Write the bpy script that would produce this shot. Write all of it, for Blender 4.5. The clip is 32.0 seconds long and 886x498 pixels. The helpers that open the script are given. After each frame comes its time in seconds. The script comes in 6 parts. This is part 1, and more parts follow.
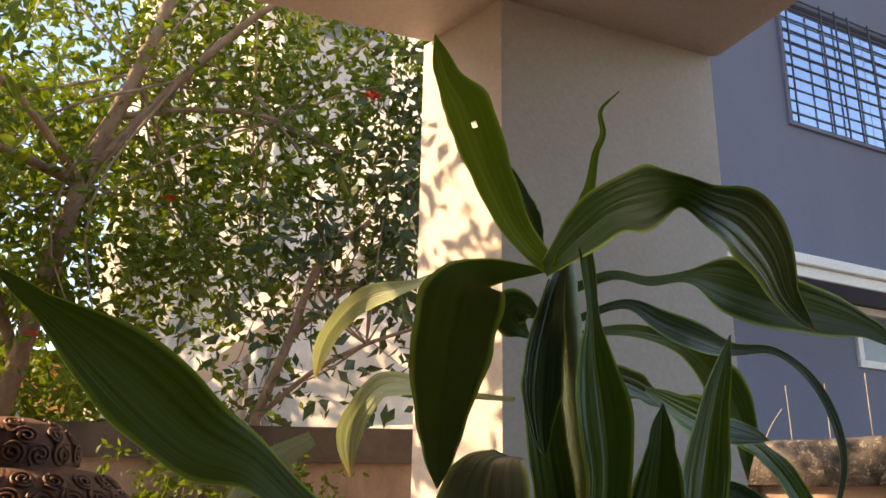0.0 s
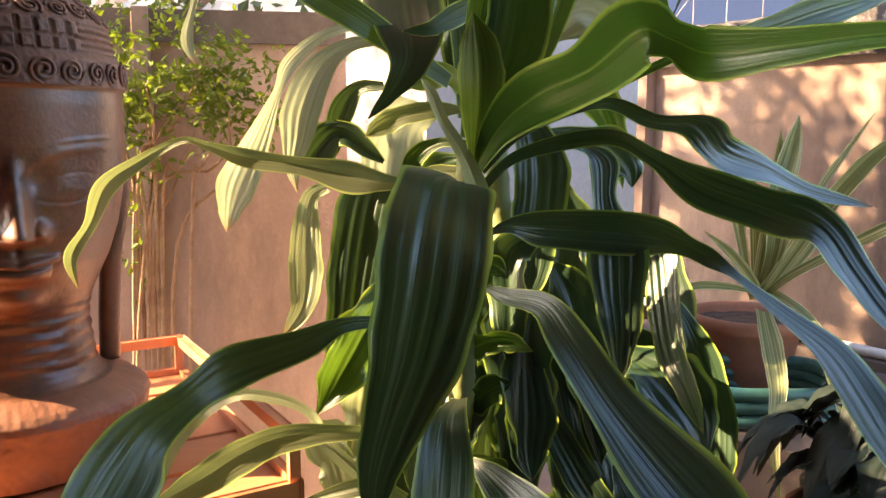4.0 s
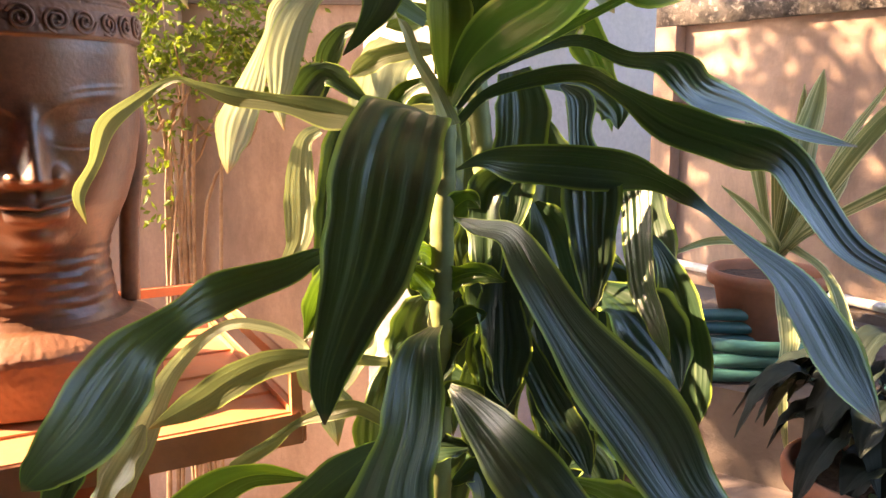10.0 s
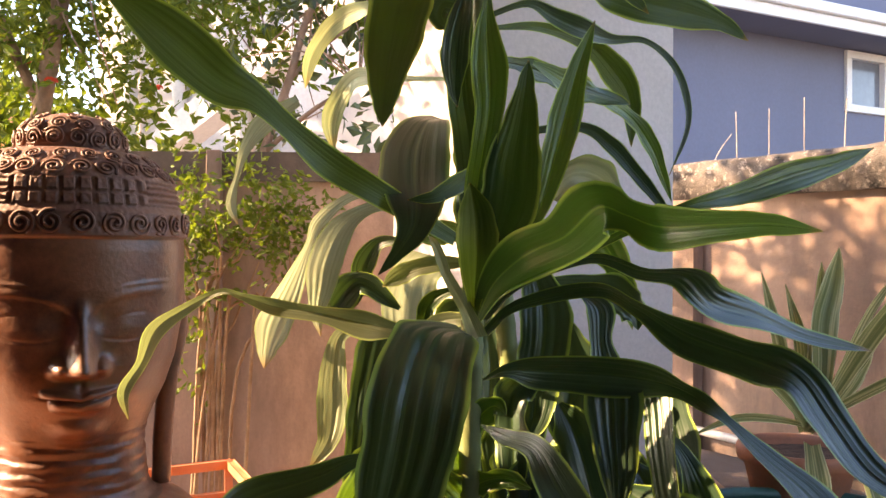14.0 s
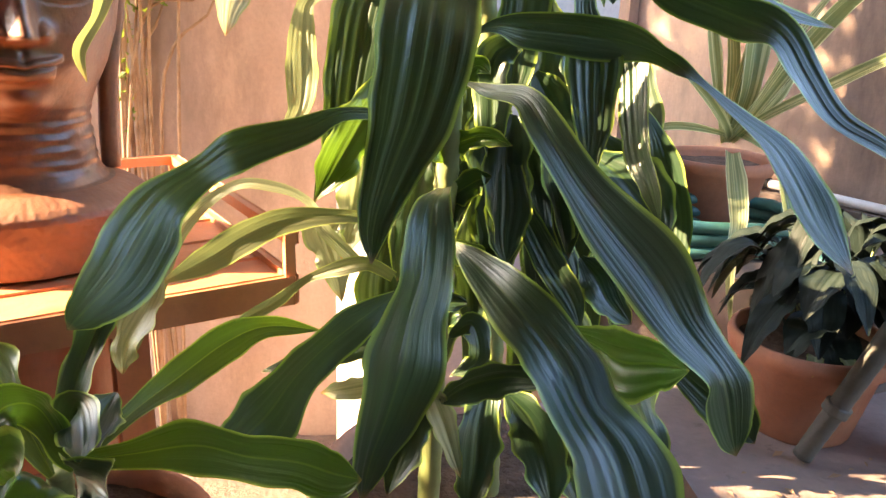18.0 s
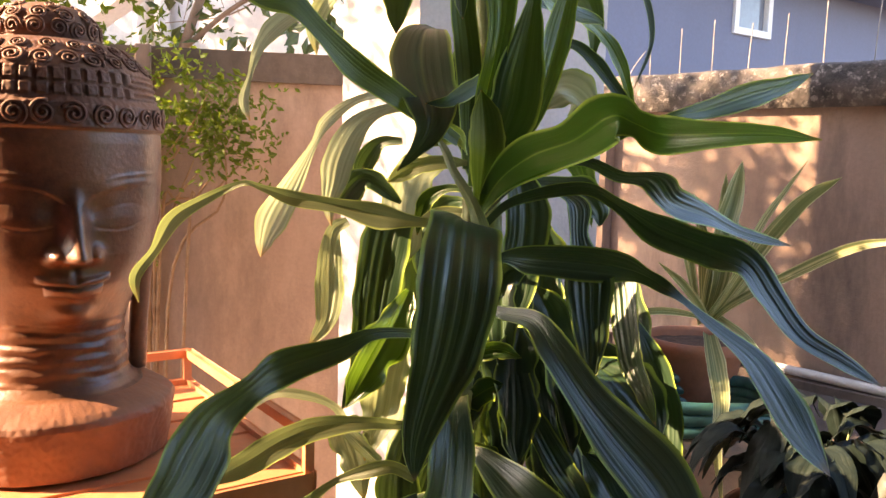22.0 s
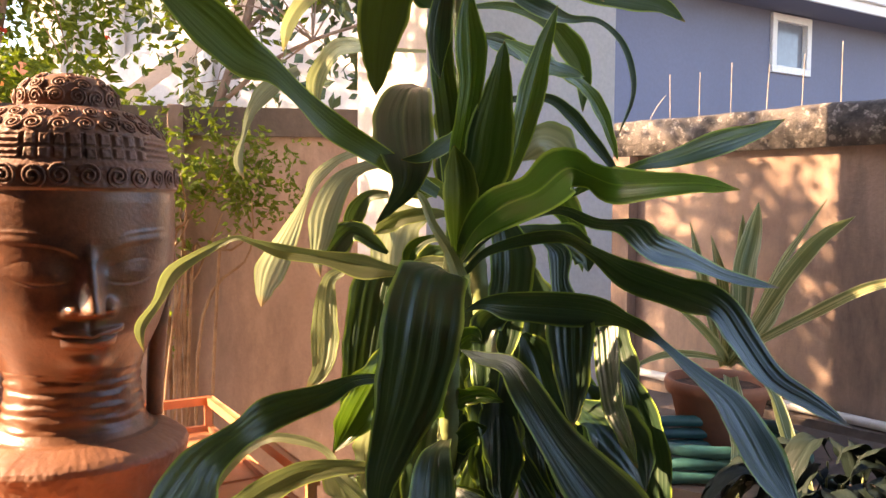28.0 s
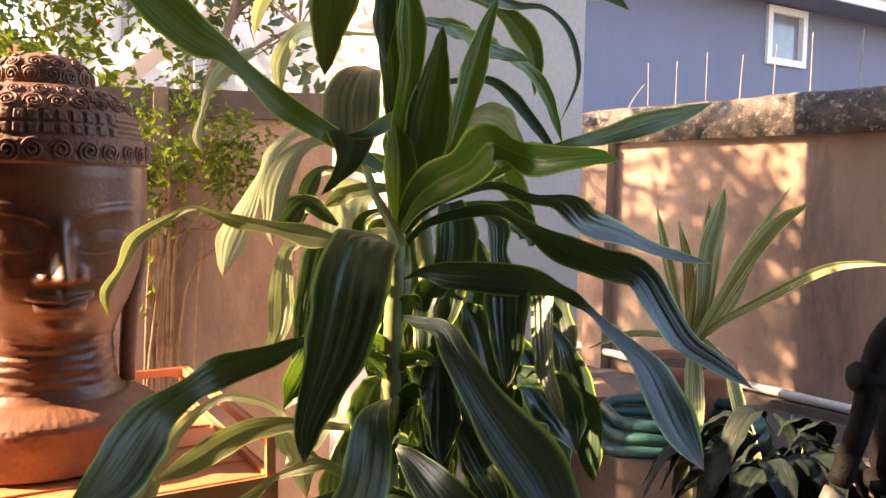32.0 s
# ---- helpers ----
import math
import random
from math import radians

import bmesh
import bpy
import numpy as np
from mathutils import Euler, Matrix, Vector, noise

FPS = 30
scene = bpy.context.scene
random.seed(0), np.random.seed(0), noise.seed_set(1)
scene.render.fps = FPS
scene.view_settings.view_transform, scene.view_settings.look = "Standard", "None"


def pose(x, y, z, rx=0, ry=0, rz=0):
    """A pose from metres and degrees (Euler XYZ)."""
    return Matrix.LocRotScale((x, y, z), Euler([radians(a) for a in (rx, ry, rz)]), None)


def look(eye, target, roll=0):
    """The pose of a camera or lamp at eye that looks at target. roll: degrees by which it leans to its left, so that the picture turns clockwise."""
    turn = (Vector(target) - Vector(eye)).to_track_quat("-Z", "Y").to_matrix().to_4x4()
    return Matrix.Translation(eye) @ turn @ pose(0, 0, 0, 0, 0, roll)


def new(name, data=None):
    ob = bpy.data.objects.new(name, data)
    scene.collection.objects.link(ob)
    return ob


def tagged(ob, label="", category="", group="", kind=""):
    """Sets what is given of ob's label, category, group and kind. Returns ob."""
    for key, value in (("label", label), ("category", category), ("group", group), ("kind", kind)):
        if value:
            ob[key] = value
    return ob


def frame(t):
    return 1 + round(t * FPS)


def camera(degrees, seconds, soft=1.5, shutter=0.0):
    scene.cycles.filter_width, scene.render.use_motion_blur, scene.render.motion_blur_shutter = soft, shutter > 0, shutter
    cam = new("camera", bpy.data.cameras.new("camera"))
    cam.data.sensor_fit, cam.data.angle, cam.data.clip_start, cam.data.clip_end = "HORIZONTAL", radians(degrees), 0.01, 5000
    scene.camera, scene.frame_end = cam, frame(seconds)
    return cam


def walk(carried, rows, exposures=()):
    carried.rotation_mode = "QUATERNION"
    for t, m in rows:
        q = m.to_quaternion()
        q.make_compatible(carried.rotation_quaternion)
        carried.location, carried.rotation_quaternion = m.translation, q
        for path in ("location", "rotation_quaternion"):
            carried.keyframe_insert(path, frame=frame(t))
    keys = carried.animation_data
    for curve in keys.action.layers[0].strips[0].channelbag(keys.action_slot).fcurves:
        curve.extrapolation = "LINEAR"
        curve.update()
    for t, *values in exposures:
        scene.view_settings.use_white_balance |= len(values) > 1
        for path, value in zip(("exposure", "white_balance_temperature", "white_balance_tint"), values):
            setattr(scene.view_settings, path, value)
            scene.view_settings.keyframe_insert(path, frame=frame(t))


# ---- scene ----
cam = camera(57.9, 32.0, soft=1.5)
METRES, EYE, TILT, LEAN, TURN = 1.3, 0.97, 17.1, -1.1, 0.0
ROWS = [
    (0.0, 0.0, 0.0, 0.0, 0.0, 0.0, -0.0),
    (0.5, -0.0353, -0.0732, -0.0053, -3.43, -5.91, 0.82),
    (1.0, -0.0303, -0.1218, -0.0197, -6.6, -13.24, 0.95),
    (1.5, -0.0007, -0.1397, -0.0484, -6.92, -19.01, 1.06),
    (2.0, 0.0065, -0.1415, -0.0597, -7.08, -21.19, 0.81),
    (2.5, 0.0092, -0.1449, -0.067, -6.72, -22.87, 0.35),
    (3.0, 0.0062, -0.1474, -0.0749, -6.06, -24.83, -0.14),
    (3.5, 0.001, -0.1491, -0.0783, -5.45, -25.34, -0.5),
    (5.5, 0.0069, -0.1594, -0.0547, -2.71, -25.17, -0.34),
    (6.0, 0.016, -0.161, -0.0454, -4.01, -23.55, -0.56),
    (6.5, 0.0162, -0.1666, -0.0422, -4.34, -22.92, -0.56),
    (7.0, 0.0258, -0.1724, -0.0375, -4.26, -21.41, -0.65),
    (7.5, 0.0312, -0.1802, -0.0391, -3.75, -21.02, -0.66),
    (8.0, 0.0327, -0.1846, -0.0562, -3.06, -21.42, -0.45),
    (8.5, 0.0338, -0.1881, -0.0779, -2.39, -24.16, -0.13),
    (9.0, 0.0409, -0.1841, -0.0867, -2.07, -26.13, 0.28),
    (9.5, 0.0448, -0.1856, -0.094, -1.85, -26.96, 0.55),
    (10.0, 0.0494, -0.1873, -0.0889, -1.47, -27.45, 0.68),
    (10.5, 0.0517, -0.1877, -0.0837, -1.08, -27.42, 0.92),
    (11.0, 0.0527, -0.1877, -0.07, -0.42, -25.72, 1.14),
    (11.5, 0.0606, -0.1914, -0.0557, 0.17, -22.52, 1.34),
    (12.0, 0.062, -0.185, -0.0465, 0.63, -20.75, 1.28),
    (12.5, 0.0614, -0.1855, -0.0373, 1.02, -18.39, 1.22),
    (13.0, 0.0657, -0.1878, -0.0306, 1.13, -16.94, 1.13),
    (13.5, 0.0642, -0.193, -0.0369, 1.23, -16.72, 1.21),
    (15.5, -0.029, -0.2197, -0.0277, -5.57, -18.25, -0.98),
    (16.0, -0.0275, -0.2164, -0.0324, -5.7, -18.66, -1.69),
    (16.5, -0.0346, -0.2234, -0.0615, -5.15, -24.62, -2.32),
    (17.0, -0.0292, -0.2255, -0.0844, -4.77, -30.82, -2.31),
    (17.5, -0.0216, -0.2275, -0.0923, -4.7, -33.91, -2.51),
    (18.0, -0.0097, -0.2228, -0.0935, -5.14, -35.05, -2.67),
    (18.5, -0.0015, -0.2187, -0.0825, -6.08, -34.95, -2.94),
    (19.0, 0.0035, -0.2187, -0.0669, -6.66, -32.06, -2.7),
    (19.5, 0.0034, -0.219, -0.0525, -6.81, -29.09, -2.5),
    (20.0, -0.0029, -0.2225, -0.037, -6.63, -25.78, -2.59),
    (20.5, -0.0076, -0.2241, -0.0358, -6.47, -25.49, -2.56),
    (21.0, -0.0175, -0.232, -0.0299, -6.37, -24.82, -2.51),
    (21.5, -0.0347, -0.2498, -0.0258, -6.51, -24.31, -2.49),
    (22.0, -0.0515, -0.2669, -0.0207, -6.96, -23.43, -2.81),
    (22.5, -0.0599, -0.273, -0.0181, -7.58, -22.87, -3.06),
    (23.0, -0.0571, -0.2827, -0.0101, -8.36, -21.65, -3.27),
    (23.5, -0.0314, -0.298, 0.0089, -8.36, -19.5, -3.43),
    (24.0, -0.0082, -0.318, 0.0257, -6.0, -17.78, -2.48),
    (24.5, 0.0036, -0.3296, 0.0387, -4.7, -16.01, -1.8),
    (26.5, 0.0049, -0.3104, 0.0147, -3.53, -16.87, -0.29),
    (27.0, 0.0033, -0.3028, 0.0004, -3.74, -19.35, -0.15),
    (27.5, 0.002, -0.3007, 0.0017, -3.96, -20.03, -0.26),
    (28.0, 0.0038, -0.2979, -0.0047, -4.12, -20.33, -0.53),
    (28.5, 0.0045, -0.2947, -0.0098, -4.33, -20.74, -0.85),
    (29.0, 0.0049, -0.2983, -0.0082, -4.58, -21.02, -1.02),
    (29.5, 0.0106, -0.3007, -0.0082, -4.74, -21.26, -1.2),
    (30.0, 0.0196, -0.3124, -0.0085, -4.63, -21.51, -1.47),
    (30.5, 0.0316, -0.3325, -0.0026, -4.43, -21.45, -1.65),
    (31.0, 0.045, -0.3437, -0.0034, -4.26, -21.39, -1.48),
    (31.5, 0.0531, -0.3483, -0.0042, -3.96, -21.3, -1.3),
    (32.0, 0.0559, -0.3504, -0.0031, -3.7, -21.09, -1.12),
]
walk(cam, [(t, pose(0, 0, EYE, TILT, LEAN, TURN) @ pose(METRES * x, METRES * y, METRES * z, 90 + pitch, roll, yaw)) for t, x, y, z, yaw, pitch, roll in ROWS],
     exposures=[(0.0, 1.95, 7500, 12), (1.0, 2.45, 7300, 14), (2.0, 3.15, 7100, 20), (3.0, 3.50, 6800, 16), (6.0, 3.40, 6800, 16), (7.0, 3.42, 6900, 17), (8.0, 3.33, 7000, 19), (9.0, 3.55, 7100, 20), (10.0, 3.65, 7100, 20), (13.0, 3.15, 7100, 20), (16.0, 3.20, 7100, 20), (18.0, 4.12, 6700, 14), (20.0, 3.80, 6700, 14), (22.0, 3.30, 7100, 20), (24.0, 2.90, 6800, 12), (26.5, 2.95, 7100, 20), (28.0, 3.10, 7100, 20), (32.0, 3.20, 7100, 20)])

# ---- world, sun, exposure ----
SUN_TO = Vector((-1.0 * math.cos(radians(29)), 0.005 * math.cos(radians(29)), math.sin(radians(29))))
world = bpy.data.worlds.new("sky")
scene.world = world
world.use_nodes = True
wn = world.node_tree.nodes
sky = wn.new("ShaderNodeTexSky")
sky.sky_type = "NISHITA"
sky.sun_disc = False
sky.sun_elevation = radians(29)
sky.sun_rotation = math.atan2(SUN_TO.x, SUN_TO.y)
world.node_tree.links.new(sky.outputs[0], wn["Background"].inputs[0])
wn["Background"].inputs[1].default_value = 0.10
sun = new("sun", bpy.data.lights.new("sun", "SUN"))
sun.data.energy, sun.data.angle, sun.data.color = 3.5, radians(0.55), (1.0, 0.72, 0.44)
sun.matrix_world = look(SUN_TO * 20, (0, 0, 0))

# ---- small tools ----
FLOOR, STEP = -0.56, 0.09


def lerp(a, b, f):
    return a + (b - a) * f


def mesh_of(bm, name, material, smooth=True):
    me = bpy.data.meshes.new(name)
    bm.to_mesh(me)
    bm.free()
    me.materials.append(material)
    if smooth:
        for p in me.polygons:
            p.use_smooth = True
    return me


def part(name, bm, material, parent, label="", smooth=True):
    ob = new(name, mesh_of(bm, name, material, smooth))
    ob.parent = parent
    return tagged(ob, label)


def thing(name, label, category, group="", kind="", at=(0, 0, 0)):
    ob = new(name)
    ob.empty_display_size = 0.05
    ob.location = at
    return tagged(ob, label, category, group, kind)


def solid(name, bm, material, label, category, group="", kind="", smooth=False):
    return tagged(new(name, mesh_of(bm, name, material, smooth)), label, category, group, kind)


def box(bm, lo, hi, m=None, bevel=0.0):
    got = bmesh.ops.create_cube(bm, size=1)["verts"]
    c, s = (Vector(lo) + Vector(hi)) / 2, Vector(hi) - Vector(lo)
    for v in got:
        v.co = Vector((v.co.x * s.x, v.co.y * s.y, v.co.z * s.z)) + c
        if m:
            v.co = m @ v.co
    if bevel:
        es = list({e for v in got for e in v.link_edges})
        bmesh.ops.bevel(bm, geom=es, offset=bevel, segments=2, affect="EDGES", profile=0.5)
    return bm


def beam(bm, a, b, w, h, up=(0, 0, 1), bevel=0.0):
    a, b = Vector(a), Vector(b)
    d = (b - a)
    x = d.normalized()
    y = Vector(up).cross(x).normalized()
    z = x.cross(y)
    m = Matrix((x, y, z)).transposed().to_4x4()
    m.translation = (a + b) / 2
    return box(bm, (-d.length / 2, -w / 2, -h / 2), (d.length / 2, w / 2, h / 2), m, bevel)


def prism(bm, pts, z0, z1):
    low = [bm.verts.new((x, y, z0)) for x, y in pts]
    top = [bm.verts.new((x, y, z1)) for x, y in pts]
    n = len(pts)
    bm.faces.new(low[::-1])
    bm.faces.new(top)
    for i in range(n):
        bm.faces.new((low[i], low[(i + 1) % n], top[(i + 1) % n], top[i]))
    bmesh.ops.recalc_face_normals(bm, faces=bm.faces)
    return bm


def spline(pts, n):
    """n + 1 points of a smooth line through pts."""
    p = [Vector(q) for q in pts]
    p = [p[0] * 2 - p[1]] + p + [p[-1] * 2 - p[-2]]
    out = []
    k = len(p) - 3
    for i in range(n + 1):
        f = i / n * k
        j = min(int(f), k - 1)
        t = f - j
        a, b, c, d = p[j:j + 4]
        out.append(0.5 * ((2 * b) + (c - a) * t + (2 * a - 5 * b + 4 * c - d) * t * t + (3 * b - a - 3 * c + d) * t ** 3))
    return out


def tube(bm, pts, r0, r1, sides=8, n=None, wobble=0.0):
    line = spline(pts, n or max(4, len(pts) * 4))
    rings = []
    ref = Vector((0.3, 0.9, 0.2))
    for i, q in enumerate(line):
        d = (line[min(i + 1, len(line) - 1)] - line[max(i - 1, 0)]).normalized()
        x = d.cross(ref).normalized()
        y = d.cross(x)
        r = lerp(r0, r1, i / (len(line) - 1)) * (1 + wobble * math.sin(i * 2.3))
        rings.append([bm.verts.new(q + (x * math.cos(a) + y * math.sin(a)) * r) for a in (2 * math.pi * s / sides for s in range(sides))])
    for a, b in zip(rings, rings[1:]):
        for s in range(sides):
            bm.faces.new((a[s], a[(s + 1) % sides], b[(s + 1) % sides], b[s]))
    bm.faces.new(rings[0][::-1])
    bm.faces.new(rings[-1])
    return bm


def lathe(bm, profile, at, sides=40, wobble=0.0):
    """Turns (radius, height) pairs round the upright axis at a place."""
    rings = []
    for r, z in profile:
        rings.append([bm.verts.new((at[0] + r * (1 + wobble * noise.noise(Vector((3 * math.cos(a), 3 * math.sin(a), z * 20)))) * math.cos(a),
                                    at[1] + r * math.sin(a), at[2] + z)) for a in (2 * math.pi * s / sides for s in range(sides))])
    for a, b in zip(rings, rings[1:]):
        for s in range(sides):
            bm.faces.new((a[s], a[(s + 1) % sides], b[(s + 1) % sides], b[s]))
    bm.faces.new(rings[0][::-1])
    bm.faces.new(rings[-1])
    return bm


# ---- materials ----
def nodes_of(name):
    m = bpy.data.materials.new(name)
    m.use_nodes = True
    t = m.node_tree
    return m, t, t.nodes["Principled BSDF"]


def ramp(t, fac, stops):
    r = t.nodes.new("ShaderNodeValToRGB")
    els = r.color_ramp.elements
    while len(els) < len(stops):
        els.new(0.5)
    for e, (p, c) in zip(els, stops):
        e.position, e.color = p, (*c, 1)
    t.links.new(fac, r.inputs[0])
    return r.outputs[0]


def noise_node(t, scale, detail=6.0, rough=0.6, coord="Object", stretch=(1, 1, 1)):
    tc = t.nodes.new("ShaderNodeTexCoord")
    mp = t.nodes.new("ShaderNodeMapping")
    mp.inputs["Scale"].default_value = stretch
    n = t.nodes.new("ShaderNodeTexNoise")
    n.inputs["Scale"].default_value, n.inputs["Detail"].default_value, n.inputs["Roughness"].default_value = scale, detail, rough
    t.links.new(tc.outputs[coord], mp.inputs[0])
    t.links.new(mp.outputs[0], n.inputs["Vector"])
    return n.outputs["Fac"]


def mix(t, fac, a, b, kind="MIX"):
    n = t.nodes.new("ShaderNodeMix")
    n.data_type, n.blend_type = "RGBA", kind
    for sock, v in ((n.inputs["Factor"], fac), (n.inputs[6], a), (n.inputs[7], b)):
        if isinstance(v, (int, float)):
            sock.default_value = v
        elif isinstance(v, tuple):
            sock.default_value = (*v, 1)
        else:
            t.links.new(v, sock)
    return n.outputs[2]


def bump(t, bsdf, height, strength, distance=0.01):
    b = t.nodes.new("ShaderNodeBump")
    b.inputs["Strength"].default_value, b.inputs["Distance"].default_value = strength, distance
    t.links.new(height, b.inputs["Height"])
    t.links.new(b.outputs[0], bsdf.inputs["Normal"])


def surface(name, dark, light, scale, rough, fine=60.0, bumps=0.3, metal=0.0, stain=None, stain_scale=1.5, stain_at=(0.5, 0.7), stretch=(1, 1, 1), dist=0.004, coat=0.0):
    """A surface of two tones with a coarse and a fine grain, and stains of their own."""
    m, t, b = nodes_of(name)
    c = ramp(t, noise_node(t, scale, stretch=stretch), [(0.3, dark), (0.7, light)])
    g = noise_node(t, fine, 4.0)
    c = mix(t, 0.22, c, ramp(t, g, [(0.3, (0.25, 0.25, 0.25)), (0.75, (1, 1, 1))]), "MULTIPLY")
    if stain:
        f = ramp(t, noise_node(t, stain_scale, 8.0, 0.7, stretch=stretch), [(stain_at[0], (0, 0, 0)), (stain_at[1], (1, 1, 1))])
        c = mix(t, f, c, stain)
    t.links.new(c, b.inputs["Base Color"])
    r = ramp(t, g, [(0.2, (rough * 0.8,) * 3), (0.8, (min(1, rough * 1.2),) * 3)])
    t.links.new(r, b.inputs["Roughness"])
    b.inputs["Metallic"].default_value = metal
    b.inputs["Coat Weight"].default_value = coat
    b.inputs["Coat Roughness"].default_value = 0.25
    bump(t, b, g, bumps, dist)
    return m


PLASTER = surface("warm plaster", (0.29, 0.20, 0.155), (0.48, 0.35, 0.275), 4.5, 0.9, 90, 0.35, stain=(0.17, 0.122, 0.098), stain_scale=3.0, stain_at=(0.47, 0.68), stretch=(1, 1, 0.35))
SIDE_PLASTER = surface("stained brown plaster", (0.210, 0.142, 0.108), (0.375, 0.258, 0.193), 4.5, 0.9, 90, 0.35, stain=(0.095, 0.070, 0.058), stain_scale=3.4, stain_at=(0.50, 0.72), stretch=(1, 1, 0.3))
# darker brown than the side wall above it
KERB = surface("dark stained plaster", (0.085, 0.064, 0.054), (0.18, 0.135, 0.112), 6.0, 0.9, 80, 0.5, stain=(0.05, 0.038, 0.032), stain_scale=5.0, stain_at=(0.5, 0.7))
WALLTOP = surface("sooty weathered plaster", (0.05, 0.042, 0.036), (0.16, 0.125, 0.10), 5.0, 0.95, 80, 0.5, stain=(0.24, 0.18, 0.14), stain_at=(0.55, 0.8))
COPING = surface("mossy black concrete", (0.022, 0.02, 0.02), (0.17, 0.145, 0.13), 15.0, 0.95, 120, 0.8, stain=(0.28, 0.25, 0.225), stain_scale=44.0, stain_at=(0.54, 0.63), dist=0.006)
CREAM = surface("cream painted plaster", (0.60, 0.54, 0.50), (0.68, 0.62, 0.58), 3.0, 0.85, 110, 0.15, stain=(0.44, 0.34, 0.27), stain_scale=1.2, stain_at=(0.66, 0.9))
BLUE = surface("grey lavender wall paint", (0.136, 0.150, 0.218), (0.164, 0.178, 0.256), 0.6, 0.9, 40, 0.1, stain=(0.132, 0.146, 0.212), stain_scale=0.7, stain_at=(0.55, 0.9), stretch=(1, 1, 0.4))
VILLA = surface("chalky off-white paint", (0.64, 0.60, 0.58), (0.74, 0.70, 0.68), 1.5, 0.8, 50, 0.1, stain=(0.58, 0.53, 0.50), stain_scale=1.0, stain_at=(0.55, 0.9), stretch=(1, 1, 0.3))
GRILLE = surface("dark blue grey painted steel", (0.030, 0.034, 0.048), (0.05, 0.055, 0.075), 14.0, 0.6, 80, 0.2)
# brown ground with mossy spots, its missing shade put into a darker colour
DARK_GROUND = surface("shade-dark brown ground", (0.085, 0.055, 0.040), (0.17, 0.115, 0.085), 7.0, 1.0, 60, 0.8, stain=(0.06, 0.07, 0.035), stain_scale=9.0, stain_at=(0.58, 0.7), dist=0.01)
WHITE = surface("white paint", (0.74, 0.74, 0.75), (0.82, 0.82, 0.82), 1.5, 0.7, 50, 0.1, stain=(0.62, 0.61, 0.60), stain_scale=1.0, stain_at=(0.6, 0.9), stretch=(1, 1, 0.4))
ORANGE_WALL = surface("ochre wall paint", (0.50, 0.24, 0.08), (0.60, 0.32, 0.12), 2.0, 0.9)
CONCRETE = surface("dusty concrete floor", (0.085, 0.065, 0.056), (0.165, 0.128, 0.11), 4.0, 0.95, 70, 0.5, stain=(0.075, 0.056, 0.046), stain_scale=14.0, stain_at=(0.6, 0.72))
STEP_STONE = surface("pale worn cement", (0.20, 0.150, 0.130), (0.29, 0.225, 0.195), 5.0, 0.95, 70, 0.5, stain=(0.10, 0.08, 0.068), stain_scale=16.0, stain_at=(0.60, 0.70))
BOARD = surface("sun-browned board", (0.34, 0.19, 0.11), (0.52, 0.32, 0.19), 6.0, 0.8, 50, 0.3, stretch=(0.5, 4, 1))
STAND = surface("orange stained wood", (0.52, 0.20, 0.085), (0.66, 0.29, 0.135), 3.0, 0.5, 50, 0.25, stain=(0.40, 0.14, 0.06), stain_scale=4.0, stain_at=(0.6, 0.8), stretch=(0.4, 3, 1))
STATUE = surface("varnished dark brown terracotta", (0.145, 0.060, 0.029), (0.270, 0.115, 0.058), 6.0, 0.38, 140, 0.35, stain=(0.060, 0.026, 0.016), stain_scale=8.0, stain_at=(0.46, 0.66), dist=0.002, coat=0.18)
STATUE_MATTE = surface("dusty brown terracotta", (0.13, 0.060, 0.038), (0.24, 0.118, 0.078), 9.0, 0.60, 140, 0.4, stain=(0.08, 0.038, 0.024), stain_scale=7.0, stain_at=(0.52, 0.8), dist=0.002)
STATUE_BASE = surface("worn orange brown terracotta", (0.17, 0.070, 0.036), (0.32, 0.145, 0.080), 7.0, 0.55, 120, 0.4, stain=(0.12, 0.052, 0.030), stain_scale=6.0, stain_at=(0.52, 0.8), dist=0.002)
TERRACOTTA = surface("terracotta", (0.36, 0.15, 0.085), (0.50, 0.23, 0.14), 7.0, 0.85, 90, 0.35, stain=(0.30, 0.20, 0.15), stain_scale=5.0, stain_at=(0.58, 0.8))
ROSE_CLAY = surface("pinkish clay", (0.42, 0.26, 0.20), (0.52, 0.34, 0.27), 6.0, 0.85, 90, 0.3, stain=(0.30, 0.19, 0.15), stain_scale=4.0, stain_at=(0.6, 0.85))
DRUM = surface("brown glazed clay", (0.38, 0.13, 0.05), (0.52, 0.20, 0.085), 3.0, 0.45, 60, 0.25, stain=(0.17, 0.06, 0.03), stain_scale=3.0, stain_at=(0.5, 0.8), stretch=(3, 3, 0.3))
SOIL = surface("dry soil", (0.05, 0.032, 0.022), (0.16, 0.10, 0.07), 30.0, 1.0, 90, 1.0, dist=0.01)
HOSE = surface("green garden hose", (0.026, 0.105, 0.100), (0.045, 0.150, 0.140), 20.0, 0.45, 80, 0.1)
IRON = surface("black painted iron", (0.005, 0.0045, 0.0045), (0.012, 0.010, 0.009), 14.0, 0.7, 120, 0.5, stain=(0.024, 0.016, 0.012), stain_at=(0.6, 0.75), stain_scale=12.0)
IRON.node_tree.nodes["Principled BSDF"].inputs["Specular IOR Level"].default_value = 0.15
DARK_ROD = surface("dark grey green iron", (0.06, 0.065, 0.058), (0.12, 0.12, 0.105), 12.0, 0.6, 100, 0.3)
